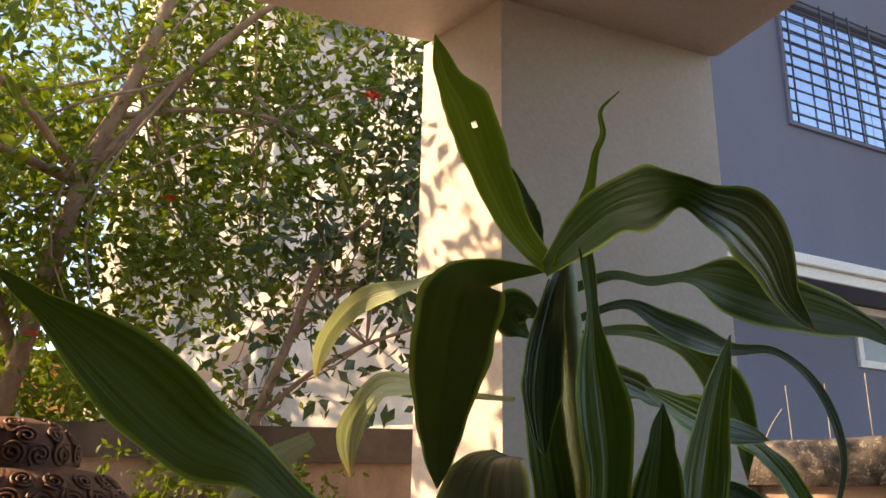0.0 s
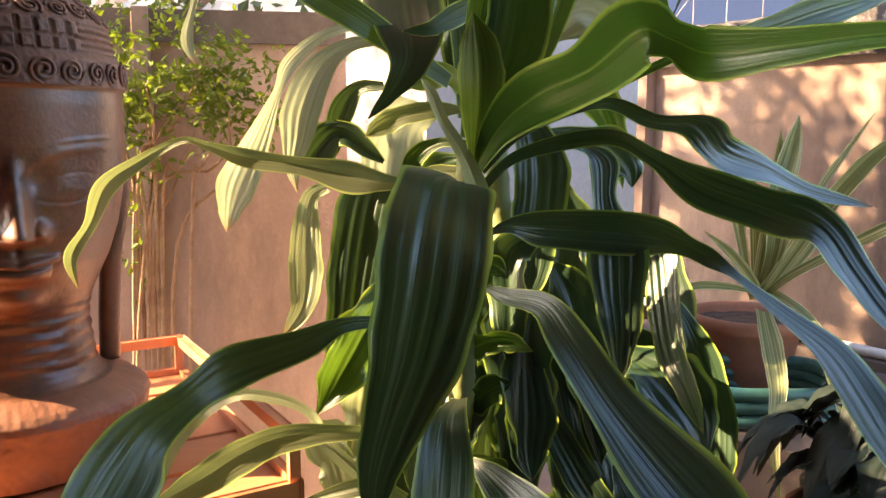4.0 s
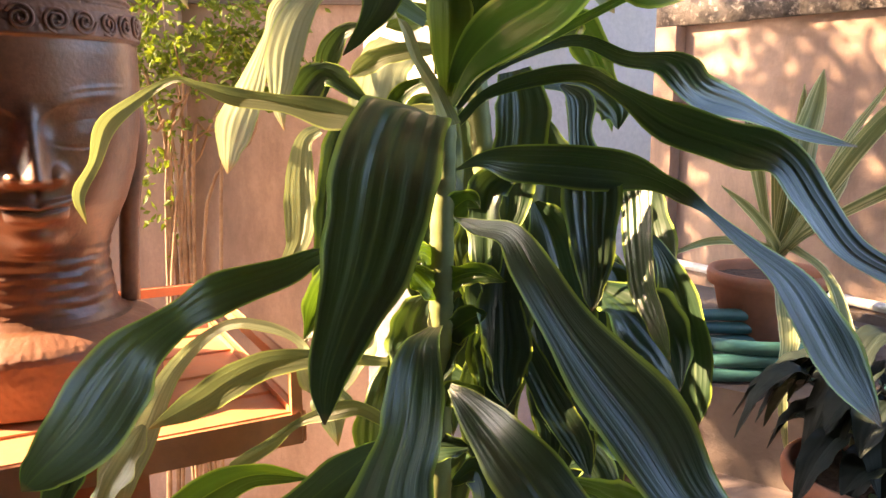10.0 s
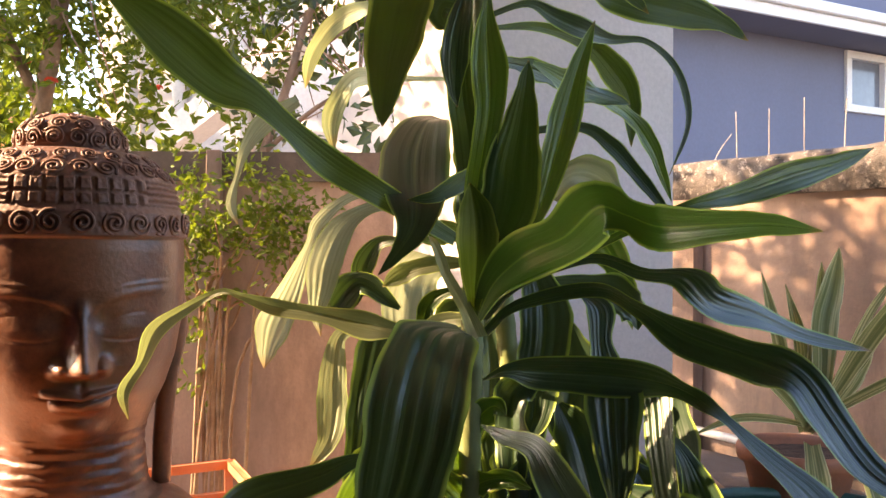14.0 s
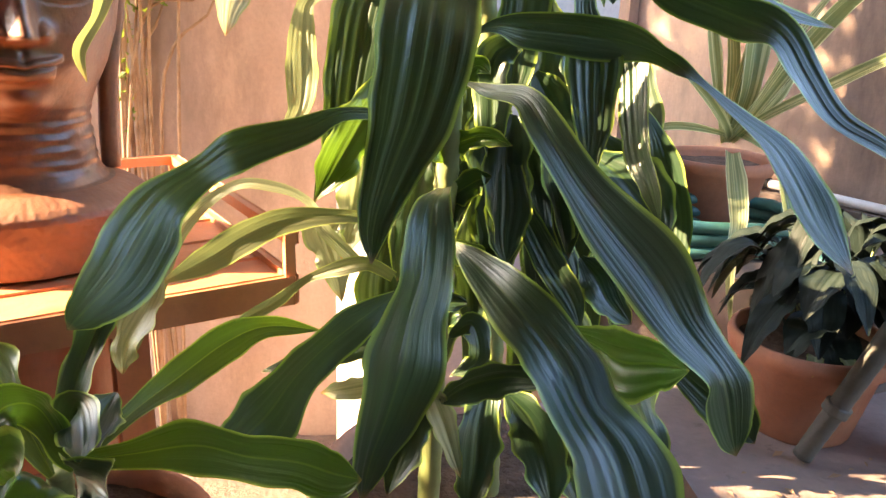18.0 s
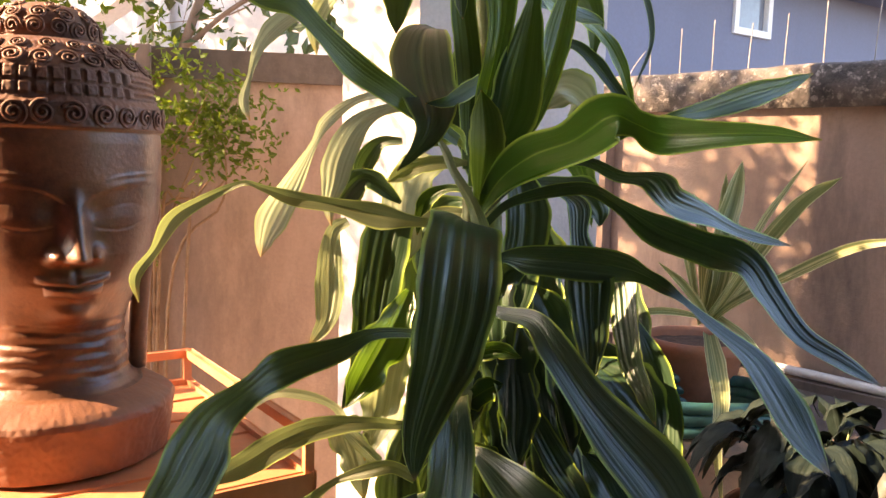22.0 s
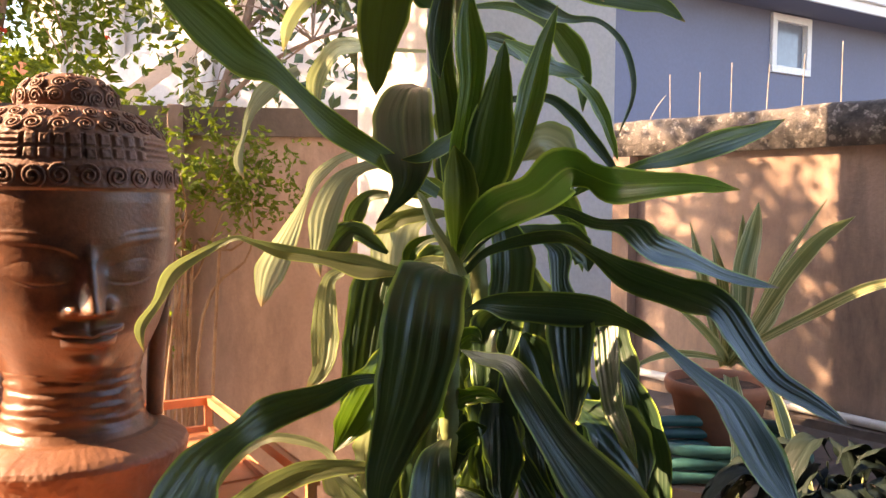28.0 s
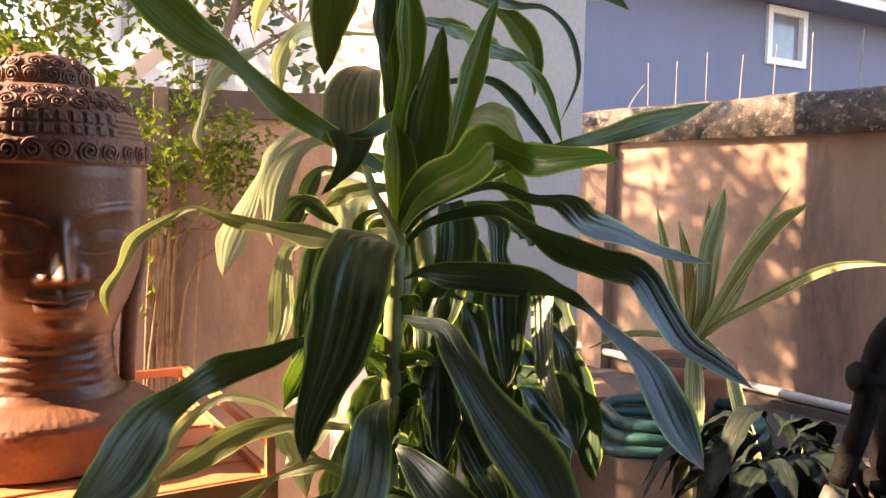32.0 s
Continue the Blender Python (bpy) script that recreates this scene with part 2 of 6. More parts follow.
PVC = surface("off-white plastic pipe", (0.62, 0.58, 0.54), (0.72, 0.69, 0.65), 8.0, 0.45, 60, 0.1)
STAKE = surface("bleached bamboo stake", (0.20, 0.18, 0.16), (0.38, 0.34, 0.31), 20.0, 0.8)
BARK = surface("brown grey bark", (0.20, 0.125, 0.08), (0.42, 0.29, 0.20), 16.0, 0.95, 80, 0.8, stretch=(1, 1, 0.4), dist=0.01)
TWIG = surface("dry brown twig", (0.20, 0.12, 0.065), (0.40, 0.27, 0.16), 16.0, 0.9, 80, 0.5)
STEM = surface("ringed green cane", (0.17, 0.215, 0.07), (0.33, 0.38, 0.15), 12.0, 0.5, 60, 0.2)
GLASS_DARK = surface("window glass", (0.14, 0.16, 0.20), (0.20, 0.22, 0.27), 2.0, 0.12, 20, 0.0)
# mirror-like panes, with the sky's reflected blue also put into their colour
GLASS_SKY = surface("mirror glass tinted sky blue", (0.42, 0.52, 0.75), (0.50, 0.60, 0.82), 2.0, 0.05, 20, 0.0, metal=0.9, coat=1.0)
RED = surface("scarlet petals", (0.55, 0.03, 0.015), (0.75, 0.08, 0.03), 30.0, 0.6)
GROUND = surface("bare earth and dust", (0.20, 0.15, 0.11), (0.34, 0.27, 0.21), 0.8, 1.0, 12, 0.6, stain=(0.10, 0.12, 0.05), stain_scale=0.4)


def foliage(name, dark, light, rough, glow, through_tone=None, margin=None, pale=None, dry=None, dry_at=0.86, rib=0.0, gloss=0.85):
    """A thin living leaf: streaks along its length, a paler margin, and daylight passing through it."""
    m, t, b = nodes_of(name)
    uv = t.nodes.new("ShaderNodeUVMap")
    sep = t.nodes.new("ShaderNodeSeparateXYZ")
    t.links.new(uv.outputs[0], sep.inputs[0])
    info = t.nodes.new("ShaderNodeObjectInfo")
    mp = t.nodes.new("ShaderNodeMapping")
    mp.inputs["Scale"].default_value = (10, 0.7, 1)
    t.links.new(uv.outputs[0], mp.inputs[0])
    off = t.nodes.new("ShaderNodeCombineXYZ")
    t.links.new(info.outputs["Random"], off.inputs[2])
    add = t.nodes.new("ShaderNodeVectorMath")
    add.operation = "MULTIPLY_ADD"
    add.inputs[1].default_value = (1, 1, 1)
    sc = t.nodes.new("ShaderNodeVectorMath")
    sc.operation = "SCALE"
    sc.inputs["Scale"].default_value = 40
    t.links.new(off.outputs[0], sc.inputs[0])
    t.links.new(mp.outputs[0], add.inputs[0])
    t.links.new(sc.outputs[0], add.inputs[2])
    n = t.nodes.new("ShaderNodeTexNoise")
    n.inputs["Scale"].default_value, n.inputs["Detail"].default_value = 1.0, 3.0
    t.links.new(add.outputs[0], n.inputs["Vector"])
    c = ramp(t, n.outputs["Fac"], [(0.32, dark), (0.68, light)])
    n2 = t.nodes.new("ShaderNodeTexNoise")
    n2.inputs["Scale"].default_value, n2.inputs["Detail"].default_value = 3.1, 3.0
    t.links.new(add.outputs[0], n2.inputs["Vector"])
    c = mix(t, 0.5, c, ramp(t, n2.outputs["Fac"], [(0.36, (0.82, 0.82, 0.83)), (0.62, (1.08, 1.08, 1.05))]), "MULTIPLY")
    blotch = noise_node(t, 9.0, 5.0)
    c = mix(t, ramp(t, blotch, [(0.45, (0, 0, 0)), (0.8, (0.5, 0.5, 0.5))]), c, light)
    if pale:
        c = mix(t, ramp(t, n.outputs["Fac"], [(0.5, (0, 0, 0)), (0.62, (0.8, 0.8, 0.8))]), c, pale)
    if margin:
        dist = t.nodes.new("ShaderNodeMath")
        dist.operation = "SUBTRACT"
        dist.inputs[1].default_value = 0.5
        t.links.new(sep.outputs[0], dist.inputs[0])
        ab = t.nodes.new("ShaderNodeMath")
        ab.operation = "ABSOLUTE"
        t.links.new(dist.outputs[0], ab.inputs[0])
        wob = t.nodes.new("ShaderNodeMath")
        wob.operation = "MULTIPLY_ADD"
        wob.inputs[1].default_value = 0.10
        t.links.new(n.outputs["Fac"], wob.inputs[0])
        t.links.new(ab.outputs[0], wob.inputs[2])
        if rib:
            c = mix(t, ramp(t, ab.outputs[0], [(0.008, (rib, rib, rib)), (0.028, (0, 0, 0))]), c, margin)
        c = mix(t, ramp(t, wob.outputs[0], [(0.478, (0, 0, 0)), (0.528, (0.9, 0.9, 0.9))]), c, margin)
    if dry:
        c = mix(t, ramp(t, sep.outputs[1], [(dry_at, (0, 0, 0)), (dry_at * 0.2 + 0.8, (1, 1, 1))]), c, dry)
    t.links.new(c, b.inputs["Base Color"])
    t.links.new(ramp(t, n.outputs["Fac"], [(0.3, (rough * 0.8,) * 3), (0.7, (rough * 1.35,) * 3)]), b.inputs["Roughness"])
    b.inputs["Specular IOR Level"].default_value = gloss
    bump(t, b, n.outputs["Fac"], 0.55, 0.003)
    tr = t.nodes.new("ShaderNodeBsdfTranslucent")
    t.links.new(mix(t, 0.6, c, through_tone) if through_tone else mix(t, 1.0, c, (1.0, 0.95, 0.35), "MULTIPLY"), tr.inputs[0])
    ms = t.nodes.new("ShaderNodeMixShader")
    ms.inputs[0].default_value = glow
    out = t.nodes["Material Output"]
    t.links.new(b.outputs[0], ms.inputs[1])
    t.links.new(tr.outputs[0], ms.inputs[2])
    t.links.new(ms.outputs[0], out.inputs[0])
    return m


BLADE = foliage("deep green strap leaf", (0.015, 0.040, 0.017), (0.033, 0.074, 0.031), 0.36, 0.16, (0.10, 0.18, 0.012), margin=(0.40, 0.56, 0.08), dry=(0.22, 0.13, 0.04), dry_at=0.965, rib=0.08, gloss=0.8)
BLADE_MID = foliage("mid green strap leaf", (0.019, 0.053, 0.011), (0.033, 0.080, 0.016), 0.32, 0.32, (0.20, 0.38, 0.015), margin=(0.46, 0.60, 0.09), dry=(0.26, 0.15, 0.04), dry_at=0.97, rib=0.25)
BLADE_PALE = foliage("yellowing strap leaf", (0.17, 0.225, 0.11), (0.37, 0.41, 0.25), 0.42, 0.36, (0.45, 0.52, 0.20), margin=(0.30, 0.42, 0.08), dry=(0.50, 0.28, 0.05), dry_at=0.90)
BLADE_GREY = foliage("dull grey green strap leaf", (0.060, 0.075, 0.036), (0.125, 0.145, 0.072), 0.45, 0.40, (0.34, 0.42, 0.13), margin=(0.42, 0.52, 0.12), dry=(0.36, 0.24, 0.07), dry_at=0.93, gloss=0.5)
BLADE_SOFT = foliage("satin green strap leaf", (0.015, 0.040, 0.012), (0.029, 0.064, 0.019), 0.42, 0.22, (0.16, 0.28, 0.012), margin=(0.46, 0.58, 0.10), dry=(0.26, 0.15, 0.04), dry_at=0.97, gloss=0.4)
# pale cream leaves, made paler to hold the glow of light from behind
BLADE_CREAM = foliage("backlit cream strap leaf", (0.23, 0.285, 0.175), (0.44, 0.475, 0.33), 0.45, 0.42, (0.48, 0.55, 0.32), margin=(0.26, 0.38, 0.07), dry=(0.50, 0.20, 0.05), dry_at=0.90, gloss=0.4)
# lighter green copy: sunlight on these leaves is put into the colour
BLADE_SUNLIT = foliage("sun-brightened green strap leaf", (0.060, 0.115, 0.018), (0.12, 0.20, 0.035), 0.40, 0.40, (0.28, 0.42, 0.02), margin=(0.48, 0.58, 0.12), dry=(0.26, 0.15, 0.04), dry_at=0.97, gloss=0.5)
AGAVE_LEAF = foliage("cream striped sword leaf", (0.10, 0.145, 0.052), (0.25, 0.295, 0.12), 0.45, 0.25, (0.40, 0.46, 0.15), margin=(0.74, 0.74, 0.46), pale=(0.58, 0.57, 0.30), gloss=0.5)
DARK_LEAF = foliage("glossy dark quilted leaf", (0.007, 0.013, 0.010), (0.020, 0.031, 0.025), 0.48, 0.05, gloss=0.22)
# tree leaf in two tones: sunlit, then a darker copy with shade in its colour
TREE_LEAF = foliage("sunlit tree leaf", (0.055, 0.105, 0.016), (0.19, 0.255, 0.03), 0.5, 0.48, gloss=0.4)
TREE_SHADED = foliage("shaded tree leaf", (0.03, 0.055, 0.02), (0.08, 0.12, 0.035), 0.45, 0.35)

# ---- setting ----
bm = bmesh.new()
bmesh.ops.create_grid(bm, x_segments=1, y_segments=1, size=150)
for v in bm.verts:
    v.co.z = FLOOR - 0.02
solid("ground", bm, GROUND, "bare earth ground behind the garden wall", "ground", kind="structure")
bm = prism(bmesh.new(), [(-4, 1.96), (0.6, 2.1), (0.76, 2.3), (2.3, 0.12), (4, -2.6), (-4, -2.6)], FLOOR - 0.15, FLOOR)
solid("floor", bm, CONCRETE, "dusty stained concrete porch floor", "floor", kind="structure")

# garden wall behind the statue: plaster with a sooty weathered top
WL0, WL1 = Vector((-4.0, 1.90, 0)), Vector((0.05, 1.985, 0))
wall_l = solid("wall_north", prism(bmesh.new(), [(-4, 1.82), (0.05, 1.975), (0.05, 2.11), (-4, 1.95)], FLOOR - 0.1, 1.04), PLASTER,
               "stained brown plaster garden wall", "garden wall", kind="structure")
part("wall_cap", prism(bmesh.new(), [(-4, 1.808), (0.05, 1.963), (0.05, 2.12), (-4, 1.96)], 1.04, 1.12), WALLTOP, wall_l, "sooty weathered wall top", smooth=False)
part("wall_pier", box(bmesh.new(), (-0.60, 1.925, FLOOR), (-0.56, 1.99, 1.124), bevel=0.003), PLASTER, wall_l, smooth=False)

# side garden wall with its heavy coping
RA, RD = Vector((0.721, 2.351, 0)), Vector((0.577, -0.816, 0))
RN = Vector((0.816, 0.577, 0))


def along(s, off, z=0.0):
    q = RA + RD * s + RN * off
    return Vector((q.x, q.y, z))


def strip(s0, s1, o0, o1):
    return [tuple(along(s, o).xy) for s, o in ((s0, o0), (s1, o0), (s1, o1), (s0, o1))]


wall_r = solid("wall_east", prism(bmesh.new(), strip(-0.25, 3.6, 0.0, 0.12), FLOOR - 0.1, 1.01), SIDE_PLASTER, "stained brown plaster side wall under a mossy coping", "garden wall", kind="structure")
bm = bmesh.new()
n = 90
for k in range(n + 1):
    s = -0.27 + 3.9 * k / n
    for o, z in ((-0.03, 1.01), (-0.03, 1.112), (-0.016, 1.122), (0.13, 1.122), (0.15, 1.11), (0.15, 1.01)):
        q = along(s, o, z)
        d = 0.006 * noise.noise(q * 14) + 0.003 * noise.noise(q * 50)
        bm.verts.new(q + Vector((-0.8 * d, -0.5 * d, d if z > 1.05 else d * 0.5)))
bm.verts.ensure_lookup_table()
for k in range(n):
    for j in range(6):
        a, b = k * 6 + j, k * 6 + (j + 1) % 6
        bm.faces.new((bm.verts[a], bm.verts[b], bm.verts[b + 6], bm.verts[a + 6]))
bmesh.ops.recalc_face_normals(bm, faces=bm.faces)
part("coping", bm, COPING, wall_r, "black moss-stained concrete coping")
part("pier", prism(bmesh.new(), strip(0.10, 0.185, -0.045, 0.0), FLOOR, 1.008), SIDE_PLASTER, wall_r, smooth=False)
part("corner_pier", prism(bmesh.new(), strip(-0.25, 0.098, -0.02, 0.0), FLOOR, 1.008), SIDE_PLASTER, wall_r, smooth=False)

# porch column and its roof slab, with unseen walls added to close the porch
column = solid("column", prism(bmesh.new(), [(0.09, 1.265), (0.53, 1.452), (0.43, 1.65), (0.25, 1.678), (-0.055, 1.43)], FLOOR - 0.1, 1.84), CREAM, "cream plastered porch column", "column", kind="structure")
# the unseen west edge is notched to steer sun onto the pale leaves
slab = solid("ceiling", prism(bmesh.new(), [(-0.053, 1.412), (0.545, 1.452), (0.95, 0.49), (1.24, -0.2), (1.24, -2.6), (-1.9, -2.6), (-1.9, 0.575), (-1.76, 0.575), (-1.75, 0.721)], 1.84, 1.99), CREAM, "cream plastered underside of the porch roof", "ceiling", kind="structure")
# added behind the camera, never in view, to bound sky light and bounce
solid("wall_south", box(bmesh.new(), (-5.0, -2.75, FLOOR), (1.36, -2.6, 1.838)), BLUE, "unseen grey lavender wall added to close the porch behind the camera", "wall", kind="structure")

# added out of view: its end sets where sun starts to reach the leaves
solid("wall_west", box(bmesh.new(), (-2.05, -2.6, FLOOR), (-1.9, 0.548, 1.838)), BLUE, "unseen grey lavender wall added to block low sun from the west", "wall", kind="structure")
# added out of view to hold back sky light from the right
solid("wall_porch", box(bmesh.new(), (1.24, -2.6, FLOOR), (1.36, -0.25, 1.838)), BLUE, "unseen grey lavender end wall added to dim light from the right", "wall", kind="structure")
# sheet added to keep this ground as dark as if shaded
solid("garden_bed", prism(bmesh.new(), [(-3, 1.0), (-0.02, 1.0), (0.0, 1.46), (0.3, 1.9), (-0.2, 1.955), (-3, 1.85)], FLOOR - 0.05, FLOOR + 0.012), DARK_GROUND, "added dark brown ground sheet along the garden wall", "garden bed", kind="structure")

# raised step and ledge in the corner
solid("step", prism(bmesh.new(), [(0.475, 0.40), (2.0, 0.30), tuple(along(1.9, -0.06).xy), tuple(along(0.0, -0.03).xy), (0.49, 1.9)], FLOOR, STEP), STEP_STONE, "raised dusty concrete step beside the wall", "step", kind="structure")
ledge = solid("ledge", prism(bmesh.new(), [(0.50, 1.33), (0.93, 0.99), tuple(along(1.42, -0.004).xy), tuple(along(-0.05, -0.025).xy), (0.50, 2.0)], STEP - 0.05, 0.26), CONCRETE, "low raised concrete ledge in the corner", "ledge", kind="structure")

# ---- houses beyond the wall ----
house = thing("house", "grey lavender house with white cornice", "house", at=(1.896, 5.732, 0))
HX = Vector((0.891, 0.454, 0))
HM = Matrix((HX, Vector((-HX.y, HX.x, 0)), Vector((0, 0, 1)))).transposed().to_4x4()


def house_part(name, lo, hi, material, parent=house, label="", bevel=0.0):
    return part(name, box(bmesh.new(), lo, hi, HM, bevel), material, parent, label, smooth=False)


# wall pieces round the two openings
house_part("wall", (-1.6, 0, 0), (9, 0.25, 2.05), BLUE)
house_part("wall", (-1.6, 0, 2.05), (1.66, 0.25, 2.50), BLUE)
house_part("wall", (2.12, 0, 2.05), (9, 0.25, 2.50), BLUE)
house_part("wall", (-1.6, 0, 2.50), (9, 0.25, 4.06), BLUE)
house_part("wall", (-1.6, 0, 4.06), (1.12, 0.25, 5.35), BLUE)
house_part("wall", (2.92, 0, 4.06), (9, 0.25, 5.35), BLUE)
house_part("wall", (-1.6, 0, 5.35), (9, 0.25, 7.0), BLUE)
house_part("roof", (-1.7, -0.1, 7.0), (9.1, 5, 7.2), WHITE)
house_part("side_wall", (-1.6, 0.25, 0), (-1.4, 5, 7.0), BLUE)
house_part("soffit", (-1.6, -0.40, 2.548), (9, -0.002, 2.60), BLUE)
house_part("cornice", (-1.6, -0.43, 2.535), (9, -0.402, 2.618), WHITE, label="white painted cornice", bevel=0.006)
house_part("cornice_lip", (-1.6, -0.47, 2.62), (9, -0.002, 2.70), WHITE, label="white painted cornice lip", bevel=0.01)


def window(x0, x1, z0, z1, frame_w, parent, panes=1, glass=None, paint=None):
    w = thing("window", "", "")
    w.parent = parent
    bm = bmesh.new()
    for lo, hi in (((x0 - frame_w, -0.03, z0 - frame_w), (x1 + frame_w, 0.05, z0)), ((x0 - frame_w, -0.03, z1), (x1 + frame_w, 0.05, z1 + frame_w)),
                   ((x0 - frame_w, -0.03, z0), (x0, 0.05, z1)), ((x1, -0.03, z0), (x1 + frame_w, 0.05, z1))):
        box(bm, lo, hi, HM, 0.004)
    part("frame", bm, paint or WHITE, w, "" if paint else "white window frame", smooth=False)
    step = (x1 - x0) / panes
    for k in range(panes):
        part("pane", box(bmesh.new(), (x0 + k * step + 0.005, 0.02, z0), (x0 + (k + 1) * step - 0.005, 0.03, z1), HM), glass or GLASS_DARK, w, smooth=False)
    return w


window(1.68, 2.10, 2.085, 2.47, 0.062, house)
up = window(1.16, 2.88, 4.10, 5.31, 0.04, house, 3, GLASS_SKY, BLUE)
for k in range(11):
    part("grille_bar", box(bmesh.new(), (1.13, -0.06, 4.15 + 0.118 * k), (2.91, -0.048, 4.162 + 0.118 * k), HM), GRILLE, up, smooth=False)
for x in (1.18, 1.64, 1.84, 2.02, 2.31, 2.60, 2.86):
    part("grille_post", box(bmesh.new(), (x, -0.07, 4.07), (x + 0.013, -0.058, 5.36), HM), GRILLE, up, smooth=False)

villa = thing("house", "white house with rain pipes and a sloping stair edge", "house", at=(-2.0, 5.2, 0))
VX = Vector((0.89, -0.456, 0)).normalized()
VM = Matrix((VX, Vector((-VX.y, VX.x, 0)), Vector((0, 0, 1)))).transposed().to_4x4()
part("wall", box(bmesh.new(), (-0.5, 0, 0), (2.2, 0.3, 6.5), VM), VILLA, villa, smooth=False)
part("roof", box(bmesh.new(), (-0.6, -0.25, 6.5), (2.3, 3.0, 6.7), VM), VILLA, villa, smooth=False)
part("side_wall", box(bmesh.new(), (-0.5, 0.3, 0), (-0.3, 3.0, 6.5), VM), VILLA, villa, smooth=False)
bm = beam(bmesh.new(), VM @ Vector((0.4, -0.5, 1.30)), VM @ Vector((2.6, -0.5, 2.45)), 0.16, 0.16)
part("stair_edge", bm, VILLA, villa, "white sloping stair edge", smooth=False)
part("stair_wall", prism(bmesh.new(), [tuple((VM @ Vector(q)).xy) for q in ((0.4, -0.42, 0), (2.6, -0.42, 0), (2.6, -0.30, 0), (0.4, -0.30, 0))], 0, 1.28), VILLA, villa, smooth=False)
for x in (-0.1, 0.35, 0.9, 1.05):
    part("rain_pipe", tube(bmesh.new(), [VM @ Vector((x, -0.06, 0)), VM @ Vector((x, -0.06, 3)), VM @ Vector((x, -0.06, 6.4))], 0.045, 0.045, 10), PVC, villa)
for x, z in ((0.1, 4.2), (1.5, 3.2)):
    part("window_shade", box(bmesh.new(), (x - 0.4, -0.25, z + 0.75), (x + 0.4, 0, z + 0.80), VM), VILLA, villa, smooth=False)
    part("window_pane", box(bmesh.new(), (x - 0.3, -0.02, z), (x + 0.3, -0.004, z + 0.7), VM), GLASS_DARK, villa, smooth=False)

hut = thing("house", "low ochre house behind the trees", "house", at=(-5.2, 7.5, 0))
part("wall", box(bmesh.new(), (-2.2, 0, 0), (2.0, 2, 2.0)), ORANGE_WALL, hut, smooth=False)
part("roof", box(bmesh.new(), (-2.4, -0.3, 2.0), (2.2, 2.2, 2.12)), TERRACOTTA, hut, smooth=False)
part("window_pane", box(bmesh.new(), (0.6, -0.03, 0.9), (1.3, -0.004, 1.7)), GLASS_DARK, hut, smooth=False)


# ---- leaves ----
def leaf(plant, pts, width, tone, lean=0.0):
    """A strap leaf along a smooth line: unevenly pleated, folded along its midrib, twisting, with a rippled edge."""
    rows, cols, fold, ripple, peak = 30, 26, 0.16, 1.9, 0.42
    line = spline(pts, rows)
    rnd = random.Random(round(1000 * (pts[0][0] + 3 * pts[-1][0] + 7 * pts[-1][2])))
    ph = rnd.random() * 6
    waves = [(rnd.uniform(0.5, 1.0), rnd.uniform(7, 13), rnd.random() * 6), (rnd.uniform(0.4, 0.9), rnd.uniform(14, 21), rnd.random() * 6), (0.35, rnd.uniform(22, 30), rnd.random() * 6)]
    f1, f2, turn = rnd.uniform(7, 11), rnd.uniform(13, 19), rnd.uniform(0.16, 0.34)
    bm = bmesh.new()
    uv = bm.loops.layers.uv.new("UVMap")
    grid = []
    prev = None
    for i, q in enumerate(line):
        v = i / rows
        d = (line[min(i + 1, rows)] - line[max(i - 1, 0)]).normalized()
        x = d.cross(Vector((-0.06, -1.0, 0.22))).normalized()
        if prev is not None and x.dot(prev) < 0:
            x = -x
        if prev is not None:
            x = (x * 0.6 + prev * 0.4)
            x = (x - d * x.dot(d)).normalized()
        prev = x
        nrm = x.cross(d).normalized()
        a = radians(lean) + turn * math.sin(ph + 3.4 * v)
        x2, n2 = x * math.cos(a) + nrm * math.sin(a), nrm * math.cos(a) - x * math.sin(a)
        w = width * (1 - 0.84 * (1 - min(v / peak, 1)) ** 1.7) * (1 - max(0, (v - peak - 0.06) / (0.94 - peak)) ** 2.1)
        deep = 0.018 * w * (0.25 + 0.75 * min(1, v * 2.2)) * (1 if v < 0.9 else (1 - v) * 10)
        row = []
        for j in range(cols + 1):
            u = j / cols * 2 - 1
            side = u * w / 2
            edge = abs(u) ** 2.5
            pleat = sum(s * (0.55 + 0.45 * math.sin(5 * v + 2 * o + u)) * math.sin(k * u + o + 0.9 * math.sin(2 * v + o)) for s, k, o in waves)
            up = abs(u) * fold * w + deep * pleat * (1 - 0.7 * edge) + ripple * edge * w * (0.075 * math.sin(ph + v * f1 + (2.2 if u > 0 else 0)) + 0.045 * math.sin(ph * 3 + v * f2 + (1 if u > 0 else 0)))
            row.append(bm.verts.new(q + x2 * (side + ripple * edge * u * w * (0.03 * math.sin(ph * 2 + v * f2) + 0.02 * math.sin(v * 31 + ph + u))) + n2 * up))
        grid.append(row)
    for i in range(rows):
        for j in range(cols):
            f = bm.faces.new((grid[i][j], grid[i][j + 1], grid[i + 1][j + 1], grid[i + 1][j]))
            for loop, (a, b) in zip(f.loops, ((i, j), (i, j + 1), (i + 1, j + 1), (i + 1, j))):
                loop[uv].uv = (b / cols, a / rows)
    bmesh.ops.remove_doubles(bm, verts=grid[-1], dist=0.0004)
    material = BLADE if tone < 0.18 else BLADE_MID if tone < 0.5 else BLADE_PALE
    return part("leaf", bm, material, plant, "yellowing leaf" if tone > 0.65 else "")


